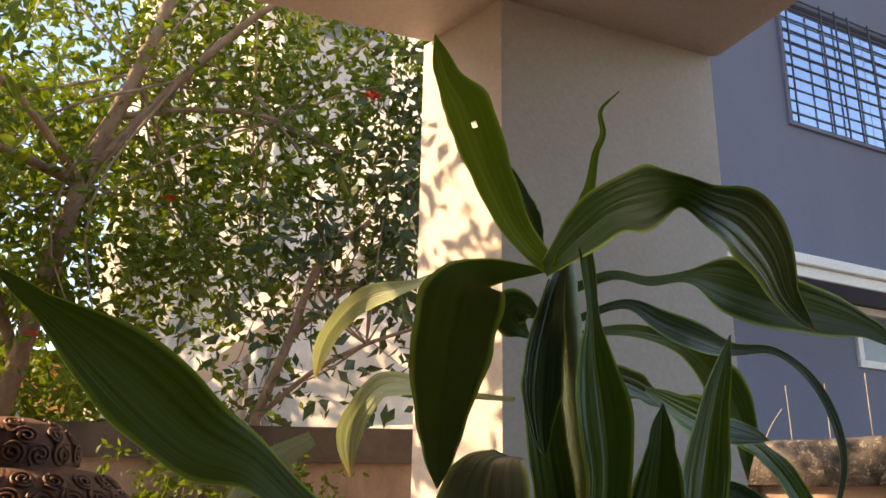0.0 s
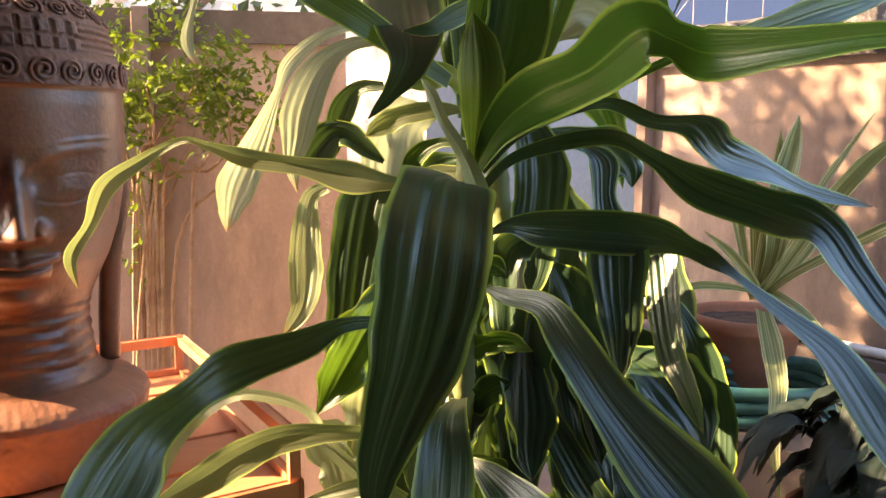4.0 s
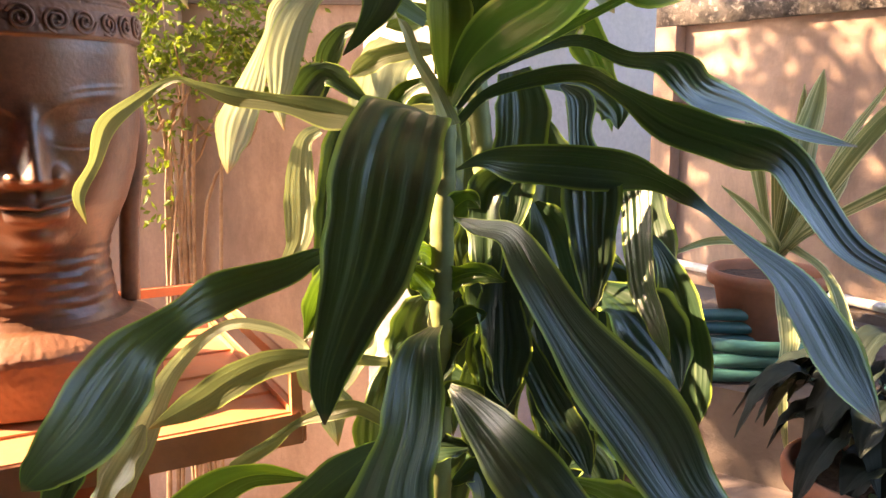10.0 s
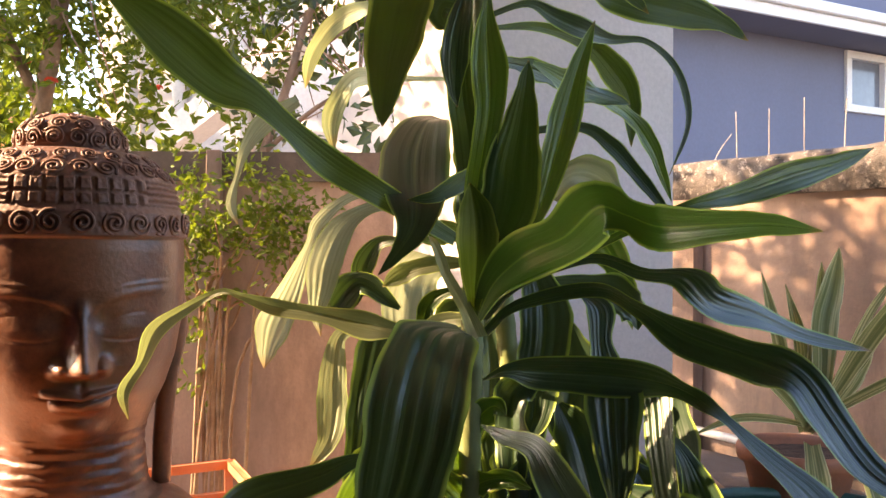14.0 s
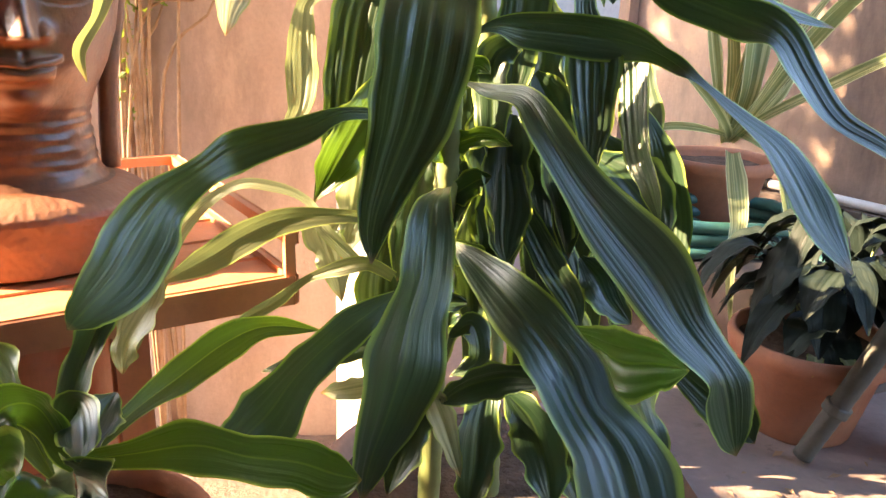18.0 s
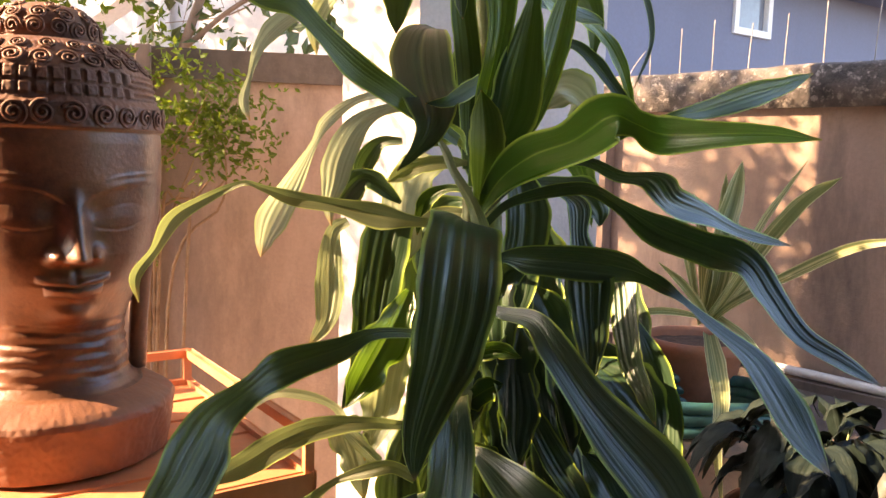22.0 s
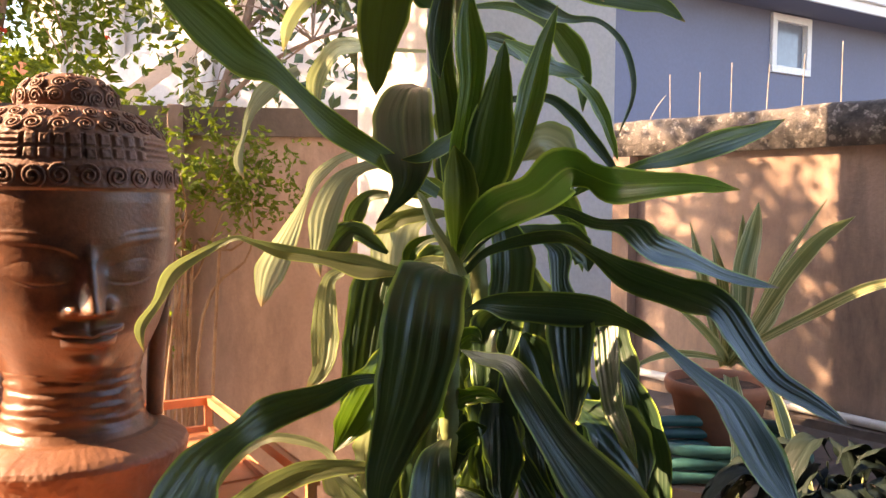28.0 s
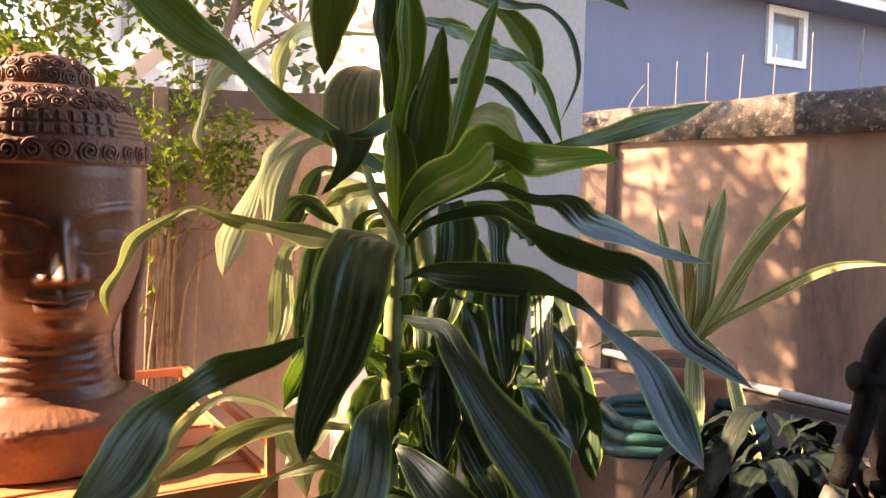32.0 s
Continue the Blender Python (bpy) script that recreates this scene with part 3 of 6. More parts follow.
def blade(plant, stations, tone, fold=0.12, pleat=0.4, hole=None, material=None, cols=28):
    """A strap leaf through stations of place, width and roll: pleated along its length, folded along its midrib, with a finely wavy edge."""
    n = 6 * (len(stations) - 1)
    line = spline([q[:3] for q in stations], n)
    shape = spline([(q[3], q[4], 0) for q in stations], n)
    rnd = random.Random(round(1000 * (stations[0][0] + 3 * stations[-1][0] + 7 * stations[-1][2])))
    ph = rnd.random() * 6
    waves = [(rnd.uniform(0.5, 0.9), rnd.uniform(6, 10), rnd.random() * 6), (rnd.uniform(0.7, 1.0), rnd.uniform(14, 19), rnd.random() * 6), (rnd.uniform(0.4, 0.7), rnd.uniform(23, 31), rnd.random() * 6)]
    f1, f2 = rnd.uniform(9, 14), rnd.uniform(22, 30)
    bm = bmesh.new()
    uv = bm.loops.layers.uv.new("UVMap")
    grid, x = [], None
    for i, q in enumerate(line):
        v = i / n
        d = (line[min(i + 1, n)] - line[max(i - 1, 0)]).normalized()
        x = d.cross(Vector((-0.06, -1.0, 0.22))).normalized() if x is None else x
        x = (x - d * x.dot(d)).normalized()
        y = d.cross(x)
        w, a = max(shape[i].x, 0.0012), radians(shape[i].y)
        if i > n - 6:
            w = max(w, stations[-2][3] * (1 - ((i - n + 6) / 6) ** 1.6), 0.0012)
        across = x * math.cos(a) + y * math.sin(a)
        nrm = across.cross(d).normalized()
        deep = 0.017 * w * pleat * (0.3 + 0.7 * min(1, v * 3)) * min(1, (1 - v) * 8)
        row = []
        for j in range(cols + 1):
            u = j / cols * 2 - 1
            edge = abs(u) ** 3
            relief = sum(s * (0.6 + 0.4 * math.sin(4 * v + 2 * o + u)) * math.sin(k * u + o + 0.7 * math.sin(2 * v + o)) for s, k, o in waves)
            rise = w * (fold * (abs(u) - 0.5) + edge * (0.030 * math.sin(ph + v * f1 + (2.2 if u > 0 else 0)) + 0.020 * math.sin(3 * ph + v * f2 + (1 if u > 0 else 0)))) + deep * relief * (1 - 0.6 * edge)
            row.append(bm.verts.new(q + across * (w / 2 * u * (1 + edge * (0.030 * math.sin(2 * ph + v * f2) + 0.020 * math.sin(v * 47 + ph + u)))) + nrm * rise))
        grid.append(row)
    for i in range(n):
        for j in range(cols):
            if hole and i == hole[0] and hole[1] <= j < hole[1] + hole[2]:
                continue
            f = bm.faces.new((grid[i][j], grid[i][j + 1], grid[i + 1][j + 1], grid[i + 1][j]))
            for loop, (a, b) in zip(f.loops, ((i, j), (i, j + 1), (i + 1, j + 1), (i + 1, j))):
                loop[uv].uv = (b / cols, a / n)
    if material is None:
        material = BLADE if tone < 0.18 else BLADE_MID if tone < 0.5 else BLADE_PALE
    return part("leaf", bm, material, plant, "yellowing leaf" if tone > 0.65 else "")


def cane(plant, pts, r0, r1, rings):
    """A leaf-scarred cane."""
    bm = bmesh.new()
    line = spline(pts, rings * 4)
    sides = 14
    loops = []
    for i, q in enumerate(line):
        d = (line[min(i + 1, len(line) - 1)] - line[max(i - 1, 0)]).normalized()
        x = d.cross(Vector((0.2, 0.95, 0.1))).normalized()
        y = d.cross(x)
        r = lerp(r0, r1, i / (len(line) - 1)) * (1.07 if i % 4 == 0 else 0.985)
        loops.append([bm.verts.new(q + (x * math.cos(a) + y * math.sin(a)) * r) for a in (2 * math.pi * s / sides for s in range(sides))])
    for a, b in zip(loops, loops[1:]):
        for s in range(sides):
            bm.faces.new((a[s], a[(s + 1) % sides], b[(s + 1) % sides], b[s]))
    bm.faces.new(loops[-1])
    return part("stem", bm, STEM, plant)


def corn_plant():
    plant = thing("corn_plant", "tall corn plant with drooping glossy green strap leaves", "plant")
    cane(plant, [(0.080, 0.610, 0.12), (0.080, 0.580, 0.45), (0.082, 0.555, 0.62), (0.086, 0.560, 0.80)], 0.014, 0.011, 26)
    cane(plant, [(0.165, 0.660, 0.12), (0.150, 0.645, 0.50), (0.120, 0.625, 0.80), (0.090, 0.605, 1.16)], 0.015, 0.009, 36)
    blade(plant, [(0.068, 0.560, 0.863, 0.014, 4), (-0.004, 0.512, 0.905, 0.026, 8), (-0.045, 0.500, 0.929, 0.030, 4), (-0.081, 0.480, 0.960, 0.024, 16), (-0.107, 0.465, 0.984, 0.030, 15), (-0.135, 0.450, 0.998, 0.045, 2), (-0.163, 0.435, 1.023, 0.048, 2), (-0.189, 0.420, 1.045, 0.034, -1), (-0.214, 0.410, 1.063, 0.012, -7), (-0.238, 0.400, 1.081, 0.000, -7)], 0.30, material=BLADE_SOFT, fold=0.10)
    blade(plant, [(0.077, 0.530, 0.775, 0.020, 23), (0.059, 0.440, 0.784, 0.055, 36), (0.050, 0.385, 0.778, 0.070, 33), (0.041, 0.345, 0.748, 0.073, 32), (0.035, 0.330, 0.715, 0.070, 33), (0.026, 0.320, 0.678, 0.058, 33), (0.013, 0.310, 0.643, 0.040, 34), (0.003, 0.300, 0.612, 0.024, 35), (0.001, 0.295, 0.583, 0.000, 35)], 0.10, pleat=0.6, fold=0.05)
    blade(plant, [(0.080, 0.530, 0.772, 0.006, -12), (0.018, 0.530, 0.775, 0.013, -10), (-0.021, 0.540, 0.780, 0.029, -20), (-0.063, 0.550, 0.789, 0.018, -26), (-0.110, 0.560, 0.795, 0.017, -14), (-0.142, 0.560, 0.805, 0.008, -9), (-0.166, 0.560, 0.810, 0.006, -20), (-0.209, 0.580, 0.790, 0.013, -46), (-0.245, 0.600, 0.767, 0.020, -49), (-0.271, 0.630, 0.729, 0.012, -57), (-0.298, 0.650, 0.694, 0.014, -46), (-0.297, 0.660, 0.661, 0.000, -46)], 0.20, material=BLADE_GREY, fold=0.18)
    blade(plant, [(0.068, 0.560, 0.643, 0.011, -9), (-0.016, 0.520, 0.655, 0.013, -8), (-0.059, 0.510, 0.640, 0.027, -4), (-0.118, 0.505, 0.621, 0.039, -2), (-0.146, 0.480, 0.606, 0.032, -12), (-0.176, 0.460, 0.584, 0.050, -12), (-0.189, 0.430, 0.562, 0.065, 5), (-0.203, 0.400, 0.536, 0.062, -2), (-0.223, 0.375, 0.516, 0.036, -5), (-0.236, 0.365, 0.503, 0.000, -5)], 0.10, pleat=0.7, fold=0.10)
    blade(plant, [(0.088, 0.530, 0.784, 0.008, -12), (0.103, 0.500, 0.821, 0.030, -1), (0.129, 0.470, 0.847, 0.048, -3), (0.156, 0.420, 0.862, 0.046, 1), (0.172, 0.360, 0.883, 0.045, -10), (0.193, 0.355, 0.878, 0.025, -30), (0.216, 0.350, 0.869, 0.035, -7), (0.241, 0.300, 0.869, 0.024, 5), (0.252, 0.240, 0.868, 0.014, 4), (0.251, 0.170, 0.862, 0.000, 4)], 0.30, pleat=0.3, fold=0.10)
    blade(plant, [(0.106, 0.550, 0.812, 0.008, 1), (0.179, 0.500, 0.848, 0.009, 4), (0.262, 0.470, 0.888, 0.008, 15), (0.323, 0.490, 0.903, 0.021, 10), (0.382, 0.510, 0.922, 0.028, 9), (0.431, 0.530, 0.936, 0.018, 14), (0.476, 0.550, 0.953, 0.000, 14)], 0.20, fold=0.15)
    blade(plant, [(0.095, 0.540, 0.785, 0.008, 11), (0.132, 0.530, 0.821, 0.008, 11), (0.200, 0.540, 0.845, 0.014, 60), (0.251, 0.550, 0.831, 0.022, 74), (0.296, 0.560, 0.826, 0.032, 60), (0.333, 0.580, 0.799, 0.042, -2), (0.384, 0.600, 0.784, 0.038, -22), (0.444, 0.620, 0.760, 0.026, -25), (0.522, 0.640, 0.744, 0.000, -25)], 0.10, pleat=1.0, fold=0.14)
    blade(plant, [(0.097, 0.540, 0.772, 0.009, 12), (0.128, 0.530, 0.800, 0.011, 6), (0.198, 0.516, 0.816, 0.020, 45), (0.234, 0.500, 0.800, 0.021, 44), (0.277, 0.490, 0.774, 0.038, 21), (0.328, 0.480, 0.756, 0.039, 11), (0.363, 0.460, 0.742, 0.043, -53), (0.381, 0.440, 0.710, 0.050, -67), (0.398, 0.410, 0.675, 0.052, -68), (0.423, 0.380, 0.658, 0.035, -63), (0.453, 0.357, 0.639, 0.000, -63)], 0.10, pleat=1.0, fold=0.14)
    blade(plant, [(0.094, 0.520, 0.730, 0.002, 14), (0.118, 0.520, 0.739, 0.014, 14), (0.155, 0.530, 0.736, 0.042, 44), (0.206, 0.540, 0.732, 0.051, 47), (0.256, 0.550, 0.725, 0.045, 51), (0.297, 0.555, 0.712, 0.024, 59), (0.324, 0.530, 0.693, 0.017, -38), (0.347, 0.490, 0.668, 0.036, -48), (0.370, 0.450, 0.645, 0.051, -45), (0.376, 0.410, 0.619, 0.057, -47), (0.385, 0.380, 0.588, 0.054, -51), (0.402, 0.350, 0.555, 0.000, -51)], 0.12, pleat=0.7, fold=0.10)
    blade(plant, [(0.093, 0.530, 0.685, 0.004, 57), (0.114, 0.500, 0.681, 0.016, -3), (0.137, 0.460, 0.681, 0.023, -7), (0.153, 0.430, 0.656, 0.036, -32), (0.175, 0.400, 0.621, 0.045, -47), (0.199, 0.370, 0.591, 0.060, -43), (0.226, 0.340, 0.559, 0.070, -42), (0.244, 0.310, 0.527, 0.055, -50), (0.268, 0.290, 0.499, 0.049, -61), (0.275, 0.285, 0.481, 0.052, -45), (0.283, 0.285, 0.451, 0.036, -40), (0.293, 0.290, 0.423, 0.000, -40)], 0.12, fold=0.10)
    blade(plant, [(0.090, 0.540, 0.519, 0.008, 16), (0.109, 0.510, 0.509, 0.033, -18), (0.132, 0.470, 0.493, 0.053, -3), (0.162, 0.430, 0.466, 0.066, -34), (0.177, 0.400, 0.448, 0.085, -47), (0.190, 0.370, 0.421, 0.086, -56), (0.211, 0.345, 0.394, 0.104, -51), (0.220, 0.320, 0.364, 0.112, -53), (0.228, 0.300, 0.329, 0.082, -49), (0.240, 0.290, 0.274, 0.000, -49)], 0.10, fold=0.10)
    blade(plant, [(0.076, 0.530, 0.582, 0.016, 54), (0.063, 0.495, 0.577, 0.033, 46), (0.058, 0.470, 0.550, 0.052, 12), (0.053, 0.450, 0.514, 0.066, -8), (0.042, 0.430, 0.481, 0.072, -8), (0.034, 0.410, 0.447, 0.087, -2), (0.020, 0.395, 0.404, 0.075, -9), (0.005, 0.385, 0.366, 0.046, -10), (-0.004, 0.380, 0.328, 0.000, -10)], 0.10, fold=0.08)
    blade(plant, [(0.030, 0.520, 0.471, 0.013, -26), (-0.004, 0.500, 0.454, 0.038, -9), (-0.037, 0.480, 0.434, 0.048, -29), (-0.065, 0.450, 0.416, 0.058, -29), (-0.088, 0.420, 0.394, 0.073, -19), (-0.108, 0.400, 0.382, 0.057, -18), (-0.137, 0.380, 0.364, 0.000, -18)], 0.10, pleat=0.7, fold=0.10)
    blade(plant, [(0.030, 0.550, 0.541, 0.009, -10), (-0.025, 0.540, 0.549, 0.015, -11), (-0.082, 0.550, 0.541, 0.028, -18), (-0.123, 0.560, 0.521, 0.033, -22), (-0.161, 0.570, 0.494, 0.031, -23), (-0.217, 0.580, 0.461, 0.000, -23)], 0.55, material=BLADE_GREY, fold=0.12)
    blade(plant, [(-0.012, 0.570, 0.492, 0.015, -7), (-0.046, 0.570, 0.528, 0.015, -6), (-0.061, 0.580, 0.554, 0.010, -25), (-0.099, 0.590, 0.567, 0.012, -22), (-0.144, 0.600, 0.562, 0.011, -12), (-0.204, 0.620, 0.507, 0.020, -52), (-0.248, 0.630, 0.424, 0.037, -43), (-0.266, 0.635, 0.380, 0.026, -40), (-0.279, 0.640, 0.331, 0.000, -40)], 0.55, fold=0.12)
    blade(plant, [(0.028, 0.530, 0.488, 0.012, -8), (0.002, 0.530, 0.502, 0.016, -15), (-0.026, 0.540, 0.494, 0.017, -15), (-0.062, 0.560, 0.474, 0.008, -21), (-0.094, 0.570, 0.446, 0.015, -30), (-0.128, 0.580, 0.422, 0.013, -27), (-0.140, 0.580, 0.417, 0.000, -27)], 0.55, material=BLADE_GREY, fold=0.15)
    blade(plant, [(0.200, 0.600, 0.807, 0.006, -27), (0.216, 0.585, 0.792, 0.030, -23), (0.216, 0.575, 0.757, 0.024, -16), (0.224, 0.560, 0.710, 0.057, -15), (0.224, 0.550, 0.675, 0.050, -14), (0.225, 0.540, 0.641, 0.038, -16), (0.224, 0.535, 0.616, 0.022, -15), (0.224, 0.530, 0.596, 0.000, -15)], 0.10, pleat=1.0, fold=0.10)
    blade(plant, [(0.270, 0.600, 0.724, 0.031, -7), (0.275, 0.585, 0.700, 0.034, 26), (0.273, 0.560, 0.656, 0.035, 46), (0.273, 0.535, 0.619, 0.034, 53), (0.279, 0.510, 0.591, 0.026, 59), (0.291, 0.500, 0.555, 0.000, 59)], 0.10, pleat=1.0, fold=0.10)
    blade(plant, [(0.291, 0.620, 0.661, 0.011, -19), (0.312, 0.610, 0.634, 0.020, -14), (0.328, 0.600, 0.591, 0.040, 26), (0.342, 0.590, 0.541, 0.041, 33), (0.343, 0.580, 0.499, 0.035, 33), (0.347, 0.575, 0.461, 0.000, 33)], 0.10, pleat=1.0, fold=0.10)
    blade(plant, [(0.141, 0.570, 0.633, 0.021, -4), (0.143, 0.555, 0.594, 0.035, -7), (0.145, 0.545, 0.560, 0.049, -3), (0.143, 0.540, 0.528, 0.036, -3), (0.145, 0.536, 0.499, 0.000, -3)], 0.12, pleat=1.0, fold=0.10)
    blade(plant, [(0.160, 0.580, 0.563, 0.021, -2), (0.175, 0.560, 0.531, 0.028, 2), (0.194, 0.540, 0.496, 0.033, -3), (0.213, 0.520, 0.467, 0.027, 0), (0.223, 0.510, 0.438, 0.000, 0)], 0.10, pleat=1.0, fold=0.10)
    blade(plant, [(0.158, 0.640, 0.822, 0.034, -2), (0.166, 0.630, 0.789, 0.056, -6), (0.164, 0.620, 0.752, 0.054, -5), (0.155, 0.610, 0.713, 0.049, -6), (0.152, 0.600, 0.684, 0.036, -4), (0.144, 0.595, 0.652, 0.000, -4)], 0.10, pleat=1.0, fold=0.10)
    blade(plant, [(0.001, 0.620, 0.769, 0.054, -1), (-0.007, 0.610, 0.741, 0.058, -3), (-0.016, 0.600, 0.689, 0.055, -5), (-0.023, 0.590, 0.640, 0.045, -5), (-0.033, 0.585, 0.597, 0.030, -3), (-0.055, 0.580, 0.551, 0.000, -3)], 0.15, pleat=1.0, fold=0.10)
    blade(plant, [(-0.050, 0.700, 0.761, 0.012, -13), (-0.068, 0.700, 0.747, 0.019, -6), (-0.072, 0.690, 0.702, 0.033, -4), (-0.072, 0.685, 0.663, 0.036, -2), (-0.077, 0.680, 0.632, 0.023, -5), (-0.097, 0.680, 0.602, 0.000, -5)], 0.70, pleat=1.0, fold=0.12)
    blade(plant, [(0.021, 0.540, 0.898, 0.010, -11), (-0.018, 0.550, 0.892, 0.012, -18), (-0.045, 0.560, 0.873, 0.026, -30), (-0.062, 0.570, 0.840, 0.035, -31), (-0.068, 0.575, 0.812, 0.028, -32), (-0.073, 0.585, 0.788, 0.014, -40), (-0.070, 0.590, 0.763, 0.000, -40)], 0.75, material=BLADE_CREAM, pleat=1.0, fold=0.12)
    blade(plant, [(-0.011, 0.580, 0.914, 0.008, -8), (-0.046, 0.600, 0.905, 0.010, -33), (-0.077, 0.620, 0.882, 0.015, -48), (-0.093, 0.640, 0.854, 0.010, -66), (-0.121, 0.680, 0.805, 0.031, -67), (-0.143, 0.700, 0.765, 0.042, -51), (-0.155, 0.720, 0.735, 0.024, -54), (-0.161, 0.730, 0.709, 0.000, -54)], 0.70, material=BLADE_CREAM, pleat=1.0, fold=0.12)
    blade(plant, [(0.043, 0.600, 0.845, 0.047, -47), (0.026, 0.620, 0.827, 0.054, -46), (0.017, 0.630, 0.799, 0.058, -37), (0.015, 0.640, 0.768, 0.048, -33), (0.019, 0.645, 0.740, 0.040, -35), (0.017, 0.650, 0.715, 0.000, -35)], 0.80, material=BLADE_CREAM, pleat=1.0, fold=0.10)
    blade(plant, [(0.011, 0.620, 0.862, 0.009, -26), (-0.014, 0.630, 0.860, 0.015, -32), (-0.031, 0.640, 0.837, 0.026, -42), (-0.036, 0.650, 0.814, 0.015, -49), (-0.039, 0.650, 0.791, 0.000, -49)], 0.12, fold=0.12)
    blade(plant, [(0.054, 0.680, 1.003, 0.030, 36), (0.038, 0.650, 0.995, 0.050, 42), (0.028, 0.600, 0.961, 0.072, 37), (0.028, 0.550, 0.924, 0.069, 34), (0.032, 0.510, 0.895, 0.054, 38), (0.029, 0.500, 0.871, 0.031, 35), (0.014, 0.500, 0.848, 0.013, 21), (-0.003, 0.505, 0.829, 0.000, 21)], 0.10, fold=0.06)
    blade(plant, [(0.086, 0.540, 0.925, 0.020, -39), (0.065, 0.520, 0.912, 0.019, -31), (0.047, 0.505, 0.901, 0.012, -26), (0.024, 0.500, 0.898, 0.000, -26)], 0.10, material=BLADE_SOFT, fold=0.10)
    blade(plant, [(0.090, 0.520, 0.769, 0.019, -6), (0.077, 0.515, 0.799, 0.013, 7), (0.060, 0.530, 0.828, 0.011, 21), (0.051, 0.545, 0.852, 0.011, 25), (0.040, 0.560, 0.868, 0.011, 86), (0.020, 0.575, 0.863, 0.000, 86)], 0.4, material=BLADE_PALE, fold=0.2)
    blade(plant, [(0.081, 0.570, 0.847, 0.006, -115), (0.074, 0.580, 0.866, 0.015, -39), (0.061, 0.590, 0.871, 0.025, -50), (0.045, 0.600, 0.868, 0.023, -54), (0.029, 0.610, 0.862, 0.000, -54)], 0.4, material=BLADE_SUNLIT, fold=0.15)
    blade(plant, [(0.082, 0.580, 0.839, 0.006, -14), (0.057, 0.585, 0.839, 0.016, -14), (0.029, 0.590, 0.834, 0.018, -14), (0.009, 0.595, 0.825, 0.020, -21), (-0.007, 0.600, 0.814, 0.000, -21)], 0.1, material=BLADE_GREY, fold=0.12)
    blade(plant, [(0.090, 0.590, 0.808, 0.007, -14), (0.063, 0.600, 0.809, 0.010, -20), (0.042, 0.610, 0.797, 0.019, -29), (0.035, 0.615, 0.779, 0.016, -35), (0.031, 0.620, 0.752, 0.000, -35)], 0.1, material=BLADE_SOFT, fold=0.12)
    blade(plant, [(0.092, 0.585, 0.779, 0.011, -13), (0.072, 0.590, 0.781, 0.015, -12), (0.051, 0.600, 0.777, 0.018, -19), (0.027, 0.610, 0.766, 0.000, -19)], 0.1, material=BLADE_GREY, fold=0.12)
    blade(plant, [(0.079, 0.530, 0.814, 0.008, 6), (0.087, 0.510, 0.901, 0.022, 8), (0.093, 0.500, 0.942, 0.024, 7), (0.099, 0.500, 0.983, 0.027, 3), (0.099, 0.505, 1.019, 0.036, 3), (0.097, 0.515, 1.057, 0.023, 5), (0.098, 0.525, 1.089, 0.009, 11), (0.097, 0.535, 1.131, 0.010, 4), (0.093, 0.545, 1.173, 0.000, 4)], 0.25, fold=0.12)
    blade(plant, [(0.094, 0.530, 0.827, 0.012, 15), (0.116, 0.510, 0.889, 0.052, 5), (0.121, 0.500, 0.930, 0.051, 11), (0.128, 0.500, 0.972, 0.032, 12), (0.132, 0.500, 1.002, 0.017, 12), (0.135, 0.502, 1.027, 0.000, 12)], 0.20, material=BLADE_SOFT, fold=0.12)
    blade(plant, [(0.105, 0.545, 0.828, 0.008, 11), (0.146, 0.545, 0.884, 0.016, 5), (0.167, 0.555, 0.947, 0.029, 4), (0.179, 0.565, 0.991, 0.032, 6), (0.192, 0.575, 1.037, 0.019, 5), (0.211, 0.587, 1.088, 0.000, 5)], 0.20, fold=0.12)
    blade(plant, [(0.086, 0.520, 0.795, 0.009, 6), (0.088, 0.500, 0.848, 0.036, 7), (0.087, 0.500, 0.882, 0.034, 5), (0.081, 0.500, 0.914, 0.000, 5)], 0.40, material=BLADE_SUNLIT, fold=0.16)
    blade(plant, [(0.088, 0.600, 0.832, 0.017, 3), (0.084, 0.600, 0.942, 0.031, 3), (0.074, 0.600, 1.017, 0.029, 3), (0.074, 0.600, 1.074, 0.025, 3), (0.079, 0.600, 1.132, 0.000, 3)], 0.30, material=BLADE_SOFT, fold=0.12)
    blade(plant, [(0.077, 0.620, 1.144, 0.004, -25), (0.030, 0.635, 1.145, 0.031, 6), (0.014, 0.615, 1.124, 0.066, 31), (0.005, 0.600, 1.080, 0.064, 26), (-0.001, 0.580, 1.036, 0.046, 30), (-0.003, 0.565, 1.001, 0.024, 30), (-0.004, 0.555, 0.974, 0.000, 30)], 0.10, material=BLADE_SOFT, fold=0.06)
    blade(plant, [(0.082, 0.660, 1.159, 0.004, -57), (0.013, 0.820, 1.200, 0.009, -21), (-0.039, 0.900, 1.203, 0.012, -56), (-0.091, 0.960, 1.204, 0.029, -72), (-0.127, 1.000, 1.191, 0.027, -103), (-0.158, 1.030, 1.156, 0.024, -110), (-0.170, 1.045, 1.111, 0.000, -110)], 0.55, fold=0.12)
    blade(plant, [(0.059, 0.680, 1.048, 0.004, -19), (0.007, 0.720, 1.057, 0.008, -20), (-0.028, 0.760, 1.068, 0.018, -14), (-0.060, 0.800, 1.074, 0.026, -33), (-0.082, 0.830, 1.059, 0.026, -56), (-0.099, 0.850, 1.027, 0.025, -81), (-0.096, 0.860, 0.985, 0.000, -81)], 0.60, fold=0.12)
